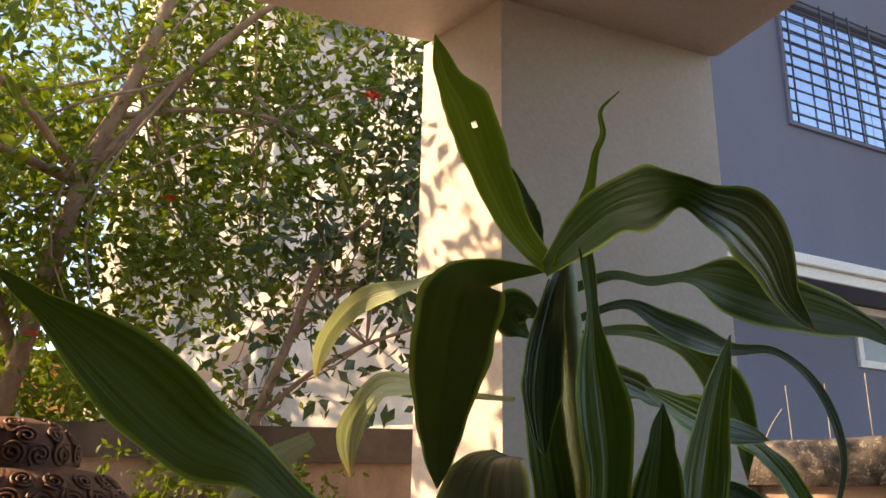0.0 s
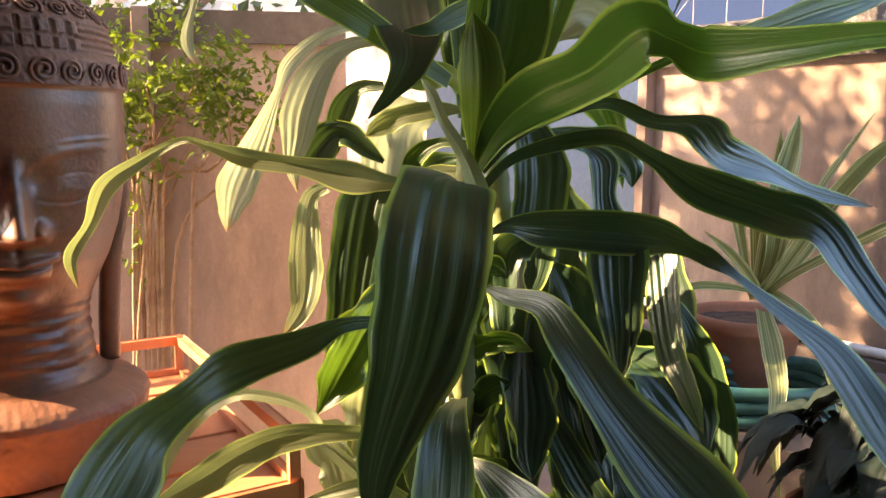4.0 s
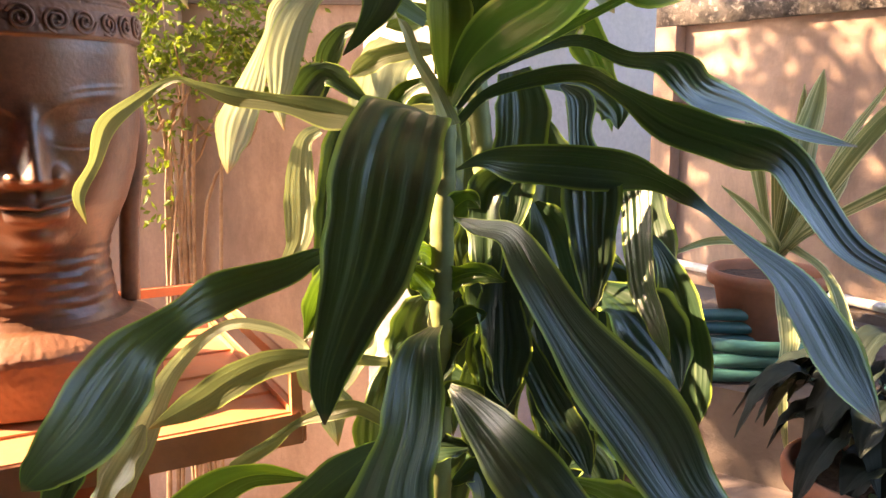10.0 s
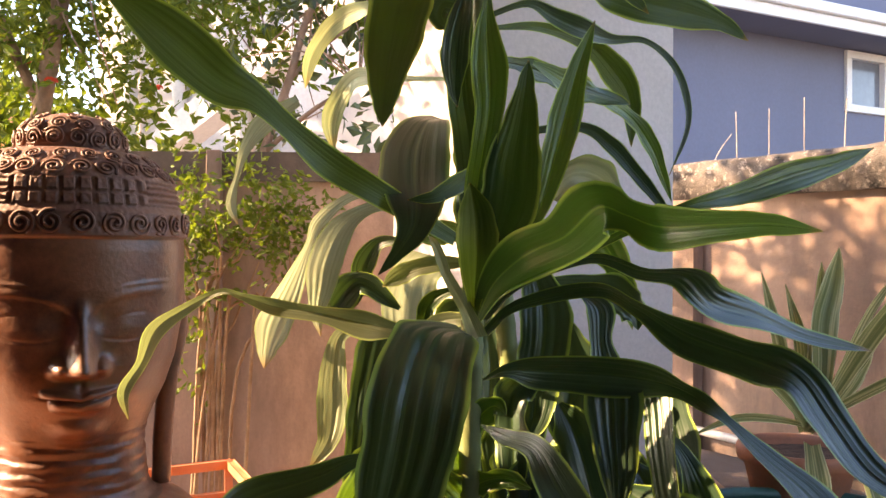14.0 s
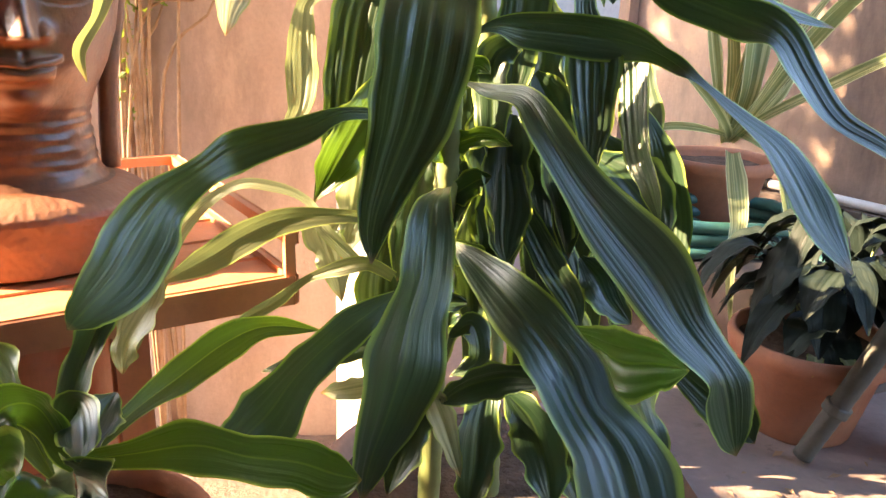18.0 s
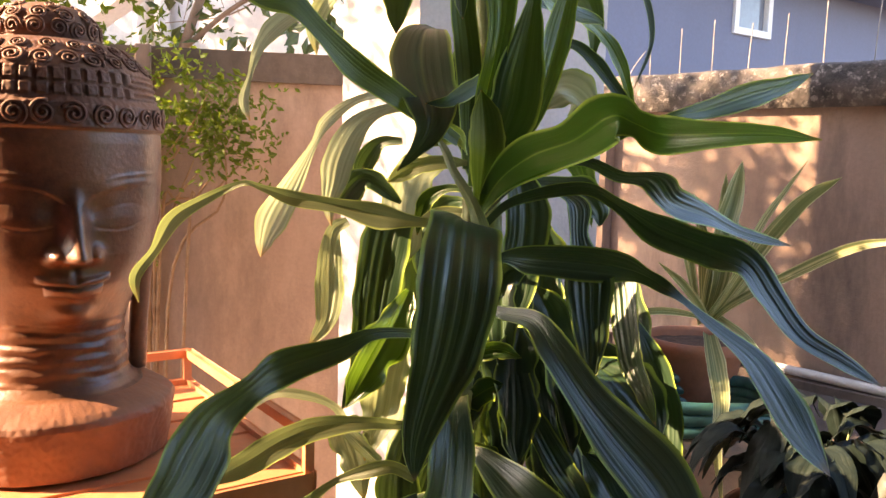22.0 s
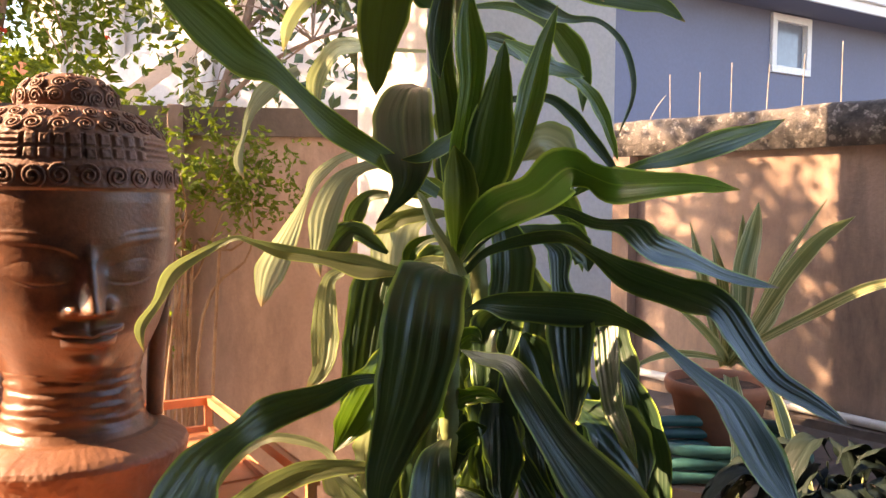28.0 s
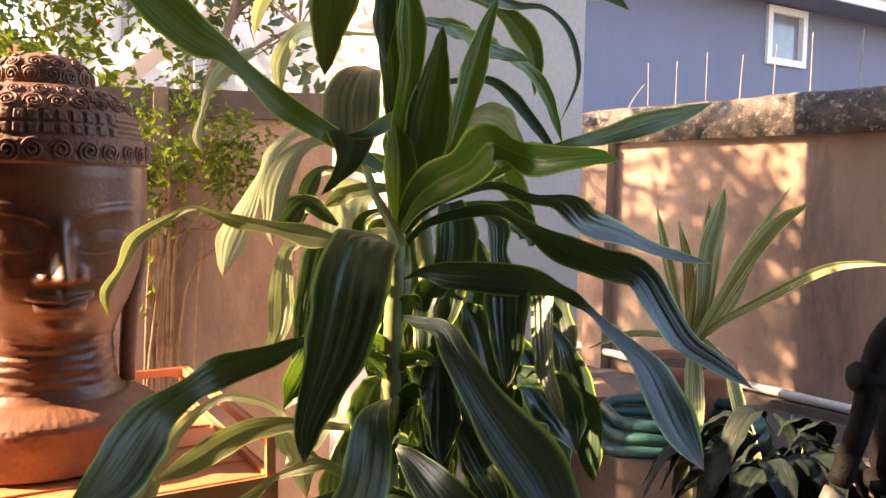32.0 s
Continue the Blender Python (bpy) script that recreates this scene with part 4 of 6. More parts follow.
    blade(plant, [(0.076, 0.600, 1.140, 0.014, 49), (0.093, 0.520, 1.145, 0.032, 56), (0.103, 0.470, 1.143, 0.034, 51), (0.118, 0.440, 1.139, 0.039, 36), (0.133, 0.427, 1.138, 0.020, 29), (0.152, 0.430, 1.130, 0.027, 25), (0.177, 0.450, 1.127, 0.040, 38), (0.207, 0.490, 1.119, 0.036, 42), (0.232, 0.530, 1.102, 0.018, 49), (0.256, 0.547, 1.083, 0.000, 49)], 0.12, material=BLADE_SOFT, fold=0.10)
    blade(plant, [(0.095, 0.620, 1.127, 0.008, 15), (0.134, 0.630, 1.144, 0.009, 16), (0.170, 0.650, 1.145, 0.009, 24), (0.208, 0.670, 1.155, 0.012, 31), (0.245, 0.690, 1.155, 0.048, 33), (0.293, 0.700, 1.143, 0.053, 31), (0.346, 0.715, 1.135, 0.042, 30), (0.387, 0.725, 1.125, 0.022, 28), (0.421, 0.731, 1.105, 0.000, 28)], 0.20, material=BLADE_SOFT, fold=0.10)
    blade(plant, [(0.101, 0.640, 1.107, 0.006, 13), (0.148, 0.650, 1.125, 0.009, 23), (0.180, 0.660, 1.113, 0.020, 27), (0.216, 0.670, 1.101, 0.024, 30), (0.249, 0.690, 1.096, 0.012, 34), (0.289, 0.700, 1.097, 0.007, 29), (0.323, 0.710, 1.075, 0.009, 29), (0.340, 0.710, 1.037, 0.009, 29), (0.342, 0.710, 0.996, 0.006, 31), (0.318, 0.700, 0.940, 0.000, 31)], 0.12, fold=0.12)
    blade(plant, [(0.112, 0.660, 1.101, 0.006, 9), (0.167, 0.700, 1.113, 0.012, 44), (0.231, 0.760, 1.110, 0.021, 62), (0.275, 0.800, 1.083, 0.039, 63), (0.299, 0.820, 1.051, 0.029, 66), (0.302, 0.826, 0.990, 0.000, 66)], 0.35, material=BLADE_SOFT, fold=0.12)
    blade(plant, [(0.132, 0.580, 0.972, 0.007, 14), (0.197, 0.590, 0.979, 0.011, 12), (0.228, 0.590, 0.961, 0.017, 16), (0.253, 0.590, 0.933, 0.015, 15), (0.276, 0.590, 0.905, 0.011, 15), (0.291, 0.590, 0.882, 0.000, 15)], 0.12, fold=0.12)
    blade(plant, [(-0.096, 0.600, 1.008, 0.011, -11), (-0.132, 0.605, 0.986, 0.022, -20), (-0.153, 0.610, 0.960, 0.013, -19), (-0.163, 0.610, 0.928, 0.006, -18), (-0.170, 0.615, 0.901, 0.012, -19), (-0.163, 0.615, 0.879, 0.000, -19)], 0.65, material=BLADE_CREAM, fold=0.12)
    blade(plant, [(0.083, 0.610, 1.142, 0.013, -10), (0.055, 0.600, 1.172, 0.025, -8), (0.037, 0.600, 1.213, 0.033, -9), (0.024, 0.600, 1.249, 0.039, -9), (0.013, 0.600, 1.281, 0.040, -9), (-0.003, 0.600, 1.308, 0.021, -9), (-0.014, 0.600, 1.346, 0.000, -9)], 0.35, material=BLADE_SUNLIT, fold=0.12, hole=(20,13,3))
    blade(plant, [(0.081, 0.580, 1.136, 0.006, 43), (0.097, 0.550, 1.171, 0.010, 20), (0.102, 0.540, 1.186, 0.008, 24), (0.105, 0.530, 1.207, 0.006, 36), (0.109, 0.520, 1.218, 0.005, 26), (0.108, 0.520, 1.236, 0.003, 19), (0.121, 0.515, 1.249, 0.000, 19)], 0.12, material=BLADE_SUNLIT, fold=0.12)
    blade(plant, [(0.086, 0.585, 1.135, 0.007, -7), (0.078, 0.570, 1.108, 0.017, 10), (0.070, 0.560, 1.069, 0.027, -1), (0.067, 0.560, 1.039, 0.028, -6), (0.067, 0.565, 1.014, 0.014, -7), (0.070, 0.570, 0.996, 0.000, -7)], 0.12, fold=0.12)
    blade(plant, [(0.182, 0.500, 0.440, 0.019, 22), (0.216, 0.460, 0.445, 0.043, 29), (0.235, 0.420, 0.443, 0.076, 13), (0.260, 0.390, 0.455, 0.050, 15), (0.277, 0.360, 0.464, 0.000, 15)], 0.30, pleat=1.0, fold=0.10)
    blade(plant, [(0.291, 0.420, 0.437, 0.019, 4), (0.318, 0.410, 0.414, 0.032, 5), (0.349, 0.400, 0.391, 0.045, 6), (0.366, 0.390, 0.371, 0.000, 6)], 0.10, fold=0.12)
    leaf(plant, [(0.080, 0.518, 0.350), (0.113, 0.520, 0.369), (0.153, 0.510, 0.383), (0.190, 0.486, 0.386)], 0.044, 0.05)
    leaf(plant, [(0.050, 0.578, 0.399), (-0.039, 0.599, 0.369), (-0.119, 0.601, 0.346)], 0.030, 0.05)
    leaf(plant, [(0.050, 0.565, 0.357), (0.007, 0.585, 0.338), (-0.052, 0.614, 0.311)], 0.035, 0.70)
    leaf(plant, [(0.065, 0.526, 0.370), (0.080, 0.514, 0.335), (0.102, 0.493, 0.272)], 0.030, 0.50)
    leaf(plant, [(0.055, 0.484, 0.366), (0.041, 0.475, 0.332), (0.022, 0.460, 0.276)], 0.045, 0.05)
    leaf(plant, [(0.158, 0.550, 0.342), (0.186, 0.538, 0.313), (0.203, 0.522, 0.265), (0.209, 0.507, 0.217)], 0.060, 0.05)
    leaf(plant, [(0.142, 0.573, 0.345), (0.126, 0.542, 0.305), (0.121, 0.528, 0.256), (0.115, 0.515, 0.213)], 0.055, 0.05)
    leaf(plant, [(0.021, 0.589, 0.690), (-0.003, 0.565, 0.646), (-0.026, 0.552, 0.607), (-0.051, 0.548, 0.563)], 0.050, 0.35)
    leaf(plant, [(0.022, 0.620, 0.626), (0.001, 0.617, 0.588), (-0.008, 0.610, 0.537), (-0.027, 0.604, 0.480)], 0.050, 0.70)
    leaf(plant, [(0.245, 0.683, 0.708), (0.298, 0.676, 0.704), (0.314, 0.662, 0.660), (0.321, 0.632, 0.600), (0.334, 0.610, 0.532)], 0.040, 0.05)
    leaf(plant, [(-0.027, 0.624, 0.524), (-0.046, 0.622, 0.511), (-0.036, 0.612, 0.481), (-0.026, 0.596, 0.433)], 0.045, 0.70)
    leaf(plant, [(0.159, 0.576, 0.724), (0.129, 0.577, 0.705), (0.127, 0.569, 0.651), (0.130, 0.560, 0.591)], 0.040, 0.05)
    leaf(plant, [(0.239, 0.587, 0.491), (0.258, 0.578, 0.468), (0.271, 0.569, 0.444), (0.296, 0.559, 0.420)], 0.050, 0.05)
    leaf(plant, [(0.271, 0.576, 0.399), (0.304, 0.558, 0.351), (0.324, 0.542, 0.302), (0.343, 0.525, 0.253)], 0.050, 0.05, lean=18)
    leaf(plant, [(0.094, 0.574, 0.401), (0.119, 0.576, 0.414), (0.126, 0.564, 0.378), (0.094, 0.561, 0.358)], 0.030, 0.05)
    leaf(plant, [(0.239, 0.563, 0.275), (0.246, 0.551, 0.237), (0.253, 0.537, 0.193)], 0.050, 0.05)
    leaf(plant, [(0.110, 0.565, 0.445), (0.072, 0.568, 0.444), (0.011, 0.593, 0.434)], 0.030, 0.05)
    leaf(plant, [(0.158, 0.652, 0.817), (0.238, 0.677, 0.808), (0.274, 0.695, 0.784), (0.281, 0.695, 0.760)], 0.040, 0.05)
    leaf(plant, [(0.010, 0.611, 0.790), (-0.032, 0.613, 0.818), (-0.060, 0.615, 0.790), (-0.033, 0.613, 0.832)], 0.030, 0.05)
    leaf(plant, [(0.151, 0.576, 0.649), (0.143, 0.562, 0.615), (0.143, 0.553, 0.555), (0.146, 0.543, 0.495)], 0.052, 0.05)
    leaf(plant, [(0.172, 0.613, 0.574), (0.191, 0.605, 0.536), (0.218, 0.593, 0.479), (0.241, 0.580, 0.416)], 0.055, 0.05, lean=20)
    leaf(plant, [(0.245, 0.608, 0.602), (0.275, 0.581, 0.583), (0.303, 0.562, 0.550), (0.319, 0.553, 0.507)], 0.068, 0.05, lean=18)
    leaf(plant, [(0.146, 0.642, 0.674), (0.135, 0.635, 0.622), (0.133, 0.628, 0.570), (0.138, 0.617, 0.506)], 0.055, 0.05)
    leaf(plant, [(0.199, 0.691, 0.770), (0.203, 0.683, 0.723), (0.200, 0.675, 0.669), (0.198, 0.665, 0.601)], 0.060, 0.05)
    leaf(plant, [(0.263, 0.639, 0.621), (0.283, 0.630, 0.582), (0.304, 0.618, 0.516), (0.318, 0.606, 0.450)], 0.060, 0.05, lean=18)
    leaf(plant, [(0.097, 0.636, 0.791), (0.073, 0.656, 0.770), (0.055, 0.659, 0.711), (0.049, 0.650, 0.646)], 0.055, 0.05)
    leaf(plant, [(0.061, 0.667, 0.769), (0.039, 0.683, 0.721), (0.030, 0.674, 0.654), (0.024, 0.665, 0.588)], 0.050, 0.05)
    leaf(plant, [(0.221, 0.664, 0.615), (0.235, 0.656, 0.575), (0.246, 0.646, 0.521), (0.253, 0.635, 0.454)], 0.060, 0.05)
    leaf(plant, [(0.077, 0.654, 0.726), (0.053, 0.662, 0.707), (0.042, 0.654, 0.653), (0.034, 0.644, 0.587)], 0.060, 0.05)
    leaf(plant, [(0.071, 0.652, 0.585), (0.057, 0.648, 0.554), (0.049, 0.640, 0.506), (0.037, 0.631, 0.445)], 0.055, 0.05)
    leaf(plant, [(0.066, 0.698, 0.678), (0.064, 0.688, 0.615), (0.060, 0.678, 0.552)], 0.045, 0.05)
    leaf(plant, [(0.103, 0.693, 0.785), (0.110, 0.683, 0.723), (0.109, 0.673, 0.662), (0.107, 0.663, 0.595)], 0.050, 0.05)
    leaf(plant, [(0.102, 0.628, 0.814), (0.096, 0.633, 0.877), (0.091, 0.638, 0.948), (0.093, 0.643, 1.025)], 0.050, 0.05)
    leaf(plant, [(0.128, 0.672, 0.527), (0.125, 0.664, 0.477), (0.128, 0.656, 0.427), (0.132, 0.646, 0.364)], 0.050, 0.05)
    leaf(plant, [(0.035, 0.656, 0.519), (0.017, 0.638, 0.456), (0.015, 0.614, 0.381), (0.020, 0.589, 0.306)], 0.052, 0.05)
    leaf(plant, [(0.080, 0.554, 0.609), (0.091, 0.551, 0.623), (0.116, 0.537, 0.633), (0.142, 0.525, 0.626)], 0.024, 0.30)
    leaf(plant, [(0.081, 0.562, 0.561), (0.094, 0.558, 0.571), (0.112, 0.550, 0.585), (0.126, 0.545, 0.591)], 0.030, 0.40)
    leaf(plant, [(0.083, 0.549, 0.604), (0.072, 0.546, 0.616), (0.058, 0.543, 0.631), (0.045, 0.540, 0.637)], 0.026, 0.40)
    leaf(plant, [(0.085, 0.553, 0.667), (0.090, 0.551, 0.686), (0.106, 0.548, 0.700), (0.118, 0.536, 0.693)], 0.026, 0.20)
    leaf(plant, [(0.081, 0.553, 0.631), (0.072, 0.550, 0.643), (0.063, 0.546, 0.649), (0.056, 0.541, 0.645)], 0.026, 0.40)
    leaf(plant, [(0.080, 0.566, 0.490), (0.092, 0.563, 0.503), (0.111, 0.553, 0.509), (0.124, 0.545, 0.498)], 0.030, 0.30)
    leaf(plant, [(0.080, 0.571, 0.523), (0.067, 0.568, 0.531), (0.055, 0.563, 0.527), (0.048, 0.554, 0.506)], 0.030, 0.40)
    leaf(plant, [(0.100, 0.565, 0.602), (0.094, 0.561, 0.566), (0.083, 0.555, 0.517)], 0.030, 0.05)
    leaf(plant, [(0.076, 0.610, 1.164), (0.065, 0.612, 1.194), (0.051, 0.611, 1.230)], 0.013, 0.05)
    leaf(plant, [(0.201, 0.648, 1.032), (0.264, 0.695, 1.013), (0.296, 0.693, 0.970), (0.319, 0.692, 0.908)], 0.022, 0.40)
    leaf(plant, [(0.149, 0.601, 1.048), (0.208, 0.648, 1.028), (0.267, 0.674, 1.018)], 0.030, 0.40)
    leaf(plant, [(0.079, 0.647, 1.113), (0.058, 0.645, 1.119), (0.054, 0.648, 1.108), (0.070, 0.653, 1.095)], 0.030, 0.05)
    leaf(plant, [(0.110, 0.701, 1.075), (0.171, 0.754, 1.073), (0.227, 0.792, 1.052)], 0.025, 0.05)
    leaf(plant, [(0.170, 0.591, 0.904), (0.192, 0.599, 0.925), (0.225, 0.617, 0.916), (0.254, 0.616, 0.876)], 0.050, 0.50)
    leaf(plant, [(0.207, 0.679, 0.846), (0.230, 0.717, 0.877), (0.267, 0.735, 0.829), (0.286, 0.745, 0.755)], 0.040, 0.40)
    # older leaves hanging at the back round the canes, added to fill and shade
    rnd = random.Random(44)
    for k in range(24):
        a = rnd.uniform(0.0, 2.6)
        z = rnd.uniform(0.34, 0.66)
        x, y = 0.17 + 0.05 * math.cos(a), 0.67 + 0.04 * math.sin(a)
        u, v, drop = math.cos(a), math.sin(a), rnd.uniform(0.16, 0.26)
        leaf(plant, [(x, y, z), (x + 0.04 * u, y + 0.04 * v, z + 0.005), (x + 0.075 * u, y + 0.07 * v, z - 0.3 * drop), (x + 0.095 * u, y + 0.08 * v, max(0.17, z - drop))], rnd.uniform(0.045, 0.062), 0.05)
    for k in range(9):
        x, y, z, drop = rnd.uniform(0.105, 0.185), rnd.uniform(0.575, 0.645), rnd.uniform(0.60, 0.71), rnd.uniform(0.18, 0.24)
        u = rnd.uniform(0.01, 0.05)
        leaf(plant, [(x, y, z), (x + u * 0.4, y - 0.01, z - 0.2 * drop), (x + u * 0.8, y - 0.02, z - 0.6 * drop), (x + u, y - 0.025, z - drop)], rnd.uniform(0.045, 0.060), 0.05)
    return plant


corn_plant()


def low_plant():
    plant = thing("corn_plant", "young corn plant with broad green leaves in a low pot", "plant")
    cane(plant, [(-0.30, 0.47, 0.20), (-0.295, 0.46, 0.26), (-0.29, 0.45, 0.32)], 0.014, 0.012, 8)
    blade(plant, [(-0.239, 0.372, 0.380, 0.017, 11), (-0.190, 0.355, 0.396, 0.028, 6), (-0.138, 0.335, 0.414, 0.051, 6), (-0.094, 0.310, 0.419, 0.040, 1), (-0.054, 0.285, 0.429, 0.045, 1), (-0.026, 0.270, 0.428, 0.043, 1), (-0.005, 0.260, 0.430, 0.000, 1)], 0.25, fold=0.10)
    blade(plant, [(-0.247, 0.410, 0.362, 0.009, 6), (-0.218, 0.450, 0.382, 0.019, -14), (-0.182, 0.490, 0.398, 0.035, 7), (-0.141, 0.520, 0.420, 0.040, 16), (-0.102, 0.540, 0.429, 0.023, 24), (-0.046, 0.550, 0.420, 0.000, 24)], 0.25, fold=0.12)
    leaf(plant, [(-0.244, 0.370, 0.373), (-0.273, 0.387, 0.421), (-0.294, 0.372, 0.432), (-0.308, 0.366, 0.409)], 0.050, 0.25)
    leaf(plant, [(-0.270, 0.388, 0.356), (-0.311, 0.427, 0.402), (-0.348, 0.461, 0.433), (-0.389, 0.466, 0.434)], 0.050, 0.25)
    leaf(plant, [(-0.247, 0.346, 0.362), (-0.254, 0.300, 0.418), (-0.252, 0.259, 0.422)], 0.070, 0.30)
    leaf(plant, [(-0.261, 0.392, 0.371), (-0.260, 0.425, 0.413), (-0.241, 0.440, 0.467), (-0.218, 0.447, 0.500)], 0.032, 0.05)
    leaf(plant, [(-0.246, 0.389, 0.367), (-0.243, 0.436, 0.384), (-0.233, 0.460, 0.398)], 0.040, 0.05)
    leaf(plant, [(-0.201, 0.526, 0.488), (-0.217, 0.518, 0.457), (-0.235, 0.510, 0.424), (-0.240, 0.502, 0.394)], 0.036, 0.75)
    leaf(plant, [(-0.244, 0.368, 0.369), (-0.222, 0.347, 0.377), (-0.204, 0.324, 0.376)], 0.060, 0.05)
    leaf(plant, [(-0.261, 0.396, 0.385), (-0.249, 0.403, 0.414), (-0.231, 0.358, 0.408), (-0.227, 0.334, 0.401)], 0.040, 0.05)
    return plant


low_plant()


def pot(label, at, r_top, r_low, z0, z1, material, rim=0.02):
    p = thing("flower_pot", label, "pot", "pots")
    h = z1 - z0
    part("body", lathe(bmesh.new(), [(r_low * 0.96, 0), (r_low, 0.006), (lerp(r_low, r_top, 0.8) * 0.96, h - rim * 1.6), (r_top * 0.94, h - rim * 1.5)], (at[0], at[1], z0), 44, wobble=0.006), material, p)
    bm = bmesh.new()
    prof = [(r_top * 0.94, h - rim * 1.5), (r_top, h - rim * 1.45), (r_top * 1.03, h - rim * 0.5), (r_top * 1.0, h), (r_top * 0.93, h), (r_top * 0.90, h - 0.012), (r_top * 0.88, h - 0.035)]
    part("rim", lathe(bm, prof, (at[0], at[1], z0), 44, wobble=0.006), material, p)
    bm = bmesh.new()
    bmesh.ops.create_circle(bm, cap_ends=True, segments=36, radius=r_top * 0.9)
    bmesh.ops.subdivide_edges(bm, edges=bm.edges, cuts=2)
    for v in bm.verts:
        v.co = Vector((at[0] + v.co.x, at[1] + v.co.y, z1 - 0.022 + 0.006 * noise.noise(v.co * 40)))
    part("soil", bm, SOIL, p, "dry crumbly soil")
    return p


pot("large pinkish clay pot holding the corn plant", (0.165, 0.66), 0.225, 0.17, FLOOR, 0.16, ROSE_CLAY, 0.03)
pot("terracotta pot on the concrete ledge", (0.84, 1.56), 0.128, 0.088, 0.26, 0.42, TERRACOTTA, 0.022)
pot("terracotta pot on the raised step", (0.735, 0.90), 0.128, 0.085, STEP, 0.255, TERRACOTTA, 0.022)
pot("tall terracotta pot beside the stand", (-0.30, 0.47), 0.15, 0.11, FLOOR, 0.22, TERRACOTTA, 0.02)


# ---- statue head on its stand ----
def bust():
    cx, cy = -0.476, 0.90
    turn = math.atan2(0.50, 0.866)
    fwd = Vector((math.sin(turn), -math.cos(turn), 0))
    side = Vector((math.cos(turn), math.sin(turn), 0))
    prof = [(0.398, 0.152), (0.402, 0.160), (0.45, 0.167), (0.472, 0.169), (0.480, 0.166), (0.487, 0.156), (0.495, 0.138), (0.503, 0.116), (0.515, 0.105), (0.54, 0.102), (0.575, 0.098), (0.60, 0.100),
            (0.622, 0.109), (0.66, 0.127), (0.70, 0.140), (0.75, 0.149), (0.80, 0.153), (0.85, 0.153), (0.866, 0.152), (0.870, 0.157), (0.90, 0.154), (0.908, 0.147), (0.946, 0.139), (0.950, 0.137),
            (0.965, 0.124), (0.98, 0.107), (0.987, 0.092), (0.990, 0.070), (0.995, 0.072), (1.006, 0.071), (1.023, 0.062), (1.036, 0.045), (1.043, 0.018), (1.044, 0.002)]
    zs = [p[0] for p in prof]
    rs = [p[1] for p in prof]
    bm = bmesh.new()
    na, nz = 320, 430
    rows = []

    def g(a, b, s, p):
        return math.exp(-(a / s) ** 2 - (b / p) ** 2)

    def line(z, at, thick):
        return math.exp(-((z - at) / thick) ** 2)

    def span(w, lo, hi):
        return 1 / (1 + math.exp(-(w - lo) / 0.004)) / (1 + math.exp((w - hi) / 0.005))

    def face(w, z):
        """Height of the carved face over the plain head, at a sideways distance w from its middle line."""
        m = abs(w)
        t = min(max((0.792 - z) / 0.100, 0), 1)
        under = 1 / (1 + math.exp((0.6915 - z) / 0.0024))
        nose = 0.046 * t ** 1.2 * math.exp(-(m / lerp(0.0095, 0.0165, t)) ** 2.0) * under
        wing = 0.0215 * g(m - 0.0225, z - 0.7005, 0.0120, 0.0115) * (under * 0.8 + 0.2)
        h = max(nose, wing) + 0.3 * min(nose, wing)
        h += 0.006 * g(m - 0.070, z - 0.690, 0.038, 0.042) + 0.019 * g(w, z - 0.655, 0.052, 0.036)
        h -= 0.0055 * g(m - 0.028, z - 0.762, 0.020, 0.020)
        h += 0.0028 * g(m - 0.056, z - 0.748, 0.038, 0.0200)
        brow = 0.768 + 0.030 * (1 - math.exp(-max(m - 0.008, 0) / 0.026))
        h += 0.0019 * math.exp(-((z - brow) / (0.008 if z > brow else 0.0042)) ** 2) * span(m, 0.010, 0.120)
        h += 0.0010 * line(z, brow + 0.012, 0.0026) * span(m, 0.050, 0.122)
        lid = 0.754 + 0.016 * math.sin(min(max((m - 0.018) / 0.09, 0), 1) * 2.6)
        h -= 0.0004 * line(z, lid, 0.0024) * span(m, 0.024, 0.112)
        slit = 0.735 + 0.0055 * ((m - 0.056) / 0.035) ** 2
        h -= 0.0011 * line(z, slit, 0.0020) * span(m, 0.026, 0.104)
        mouth = 0.6605 + 0.0042 * (m / 0.045) ** 2 - 0.0016 * math.exp(-(w / 0.007) ** 2)
        lips = max(0.0, 1 - (m / 0.050) ** 2) ** 0.6
        bow = 0.0105 - 0.003 * math.exp(-(w / 0.006) ** 2)
        h += 0.0095 * math.exp(-((z - mouth - bow * 0.5) / (bow * 0.5)) ** 4) * lips + 0.0115 * math.exp(-((z - mouth + 0.0085) / 0.0078) ** 4) * max(0.0, 1 - (m / 0.040) ** 2) ** 0.6
        h -= 0.0034 * line(z, mouth, 0.0019) * span(m, -0.05, 0.047)
        h -= 0.0035 * g(w, z - 0.681, 0.0045, 0.007) + 0.0025 * g(w, z - 0.636, 0.030, 0.007)
        h += 0.018 * g(w, z - 0.616, 0.034, 0.018)
        return h

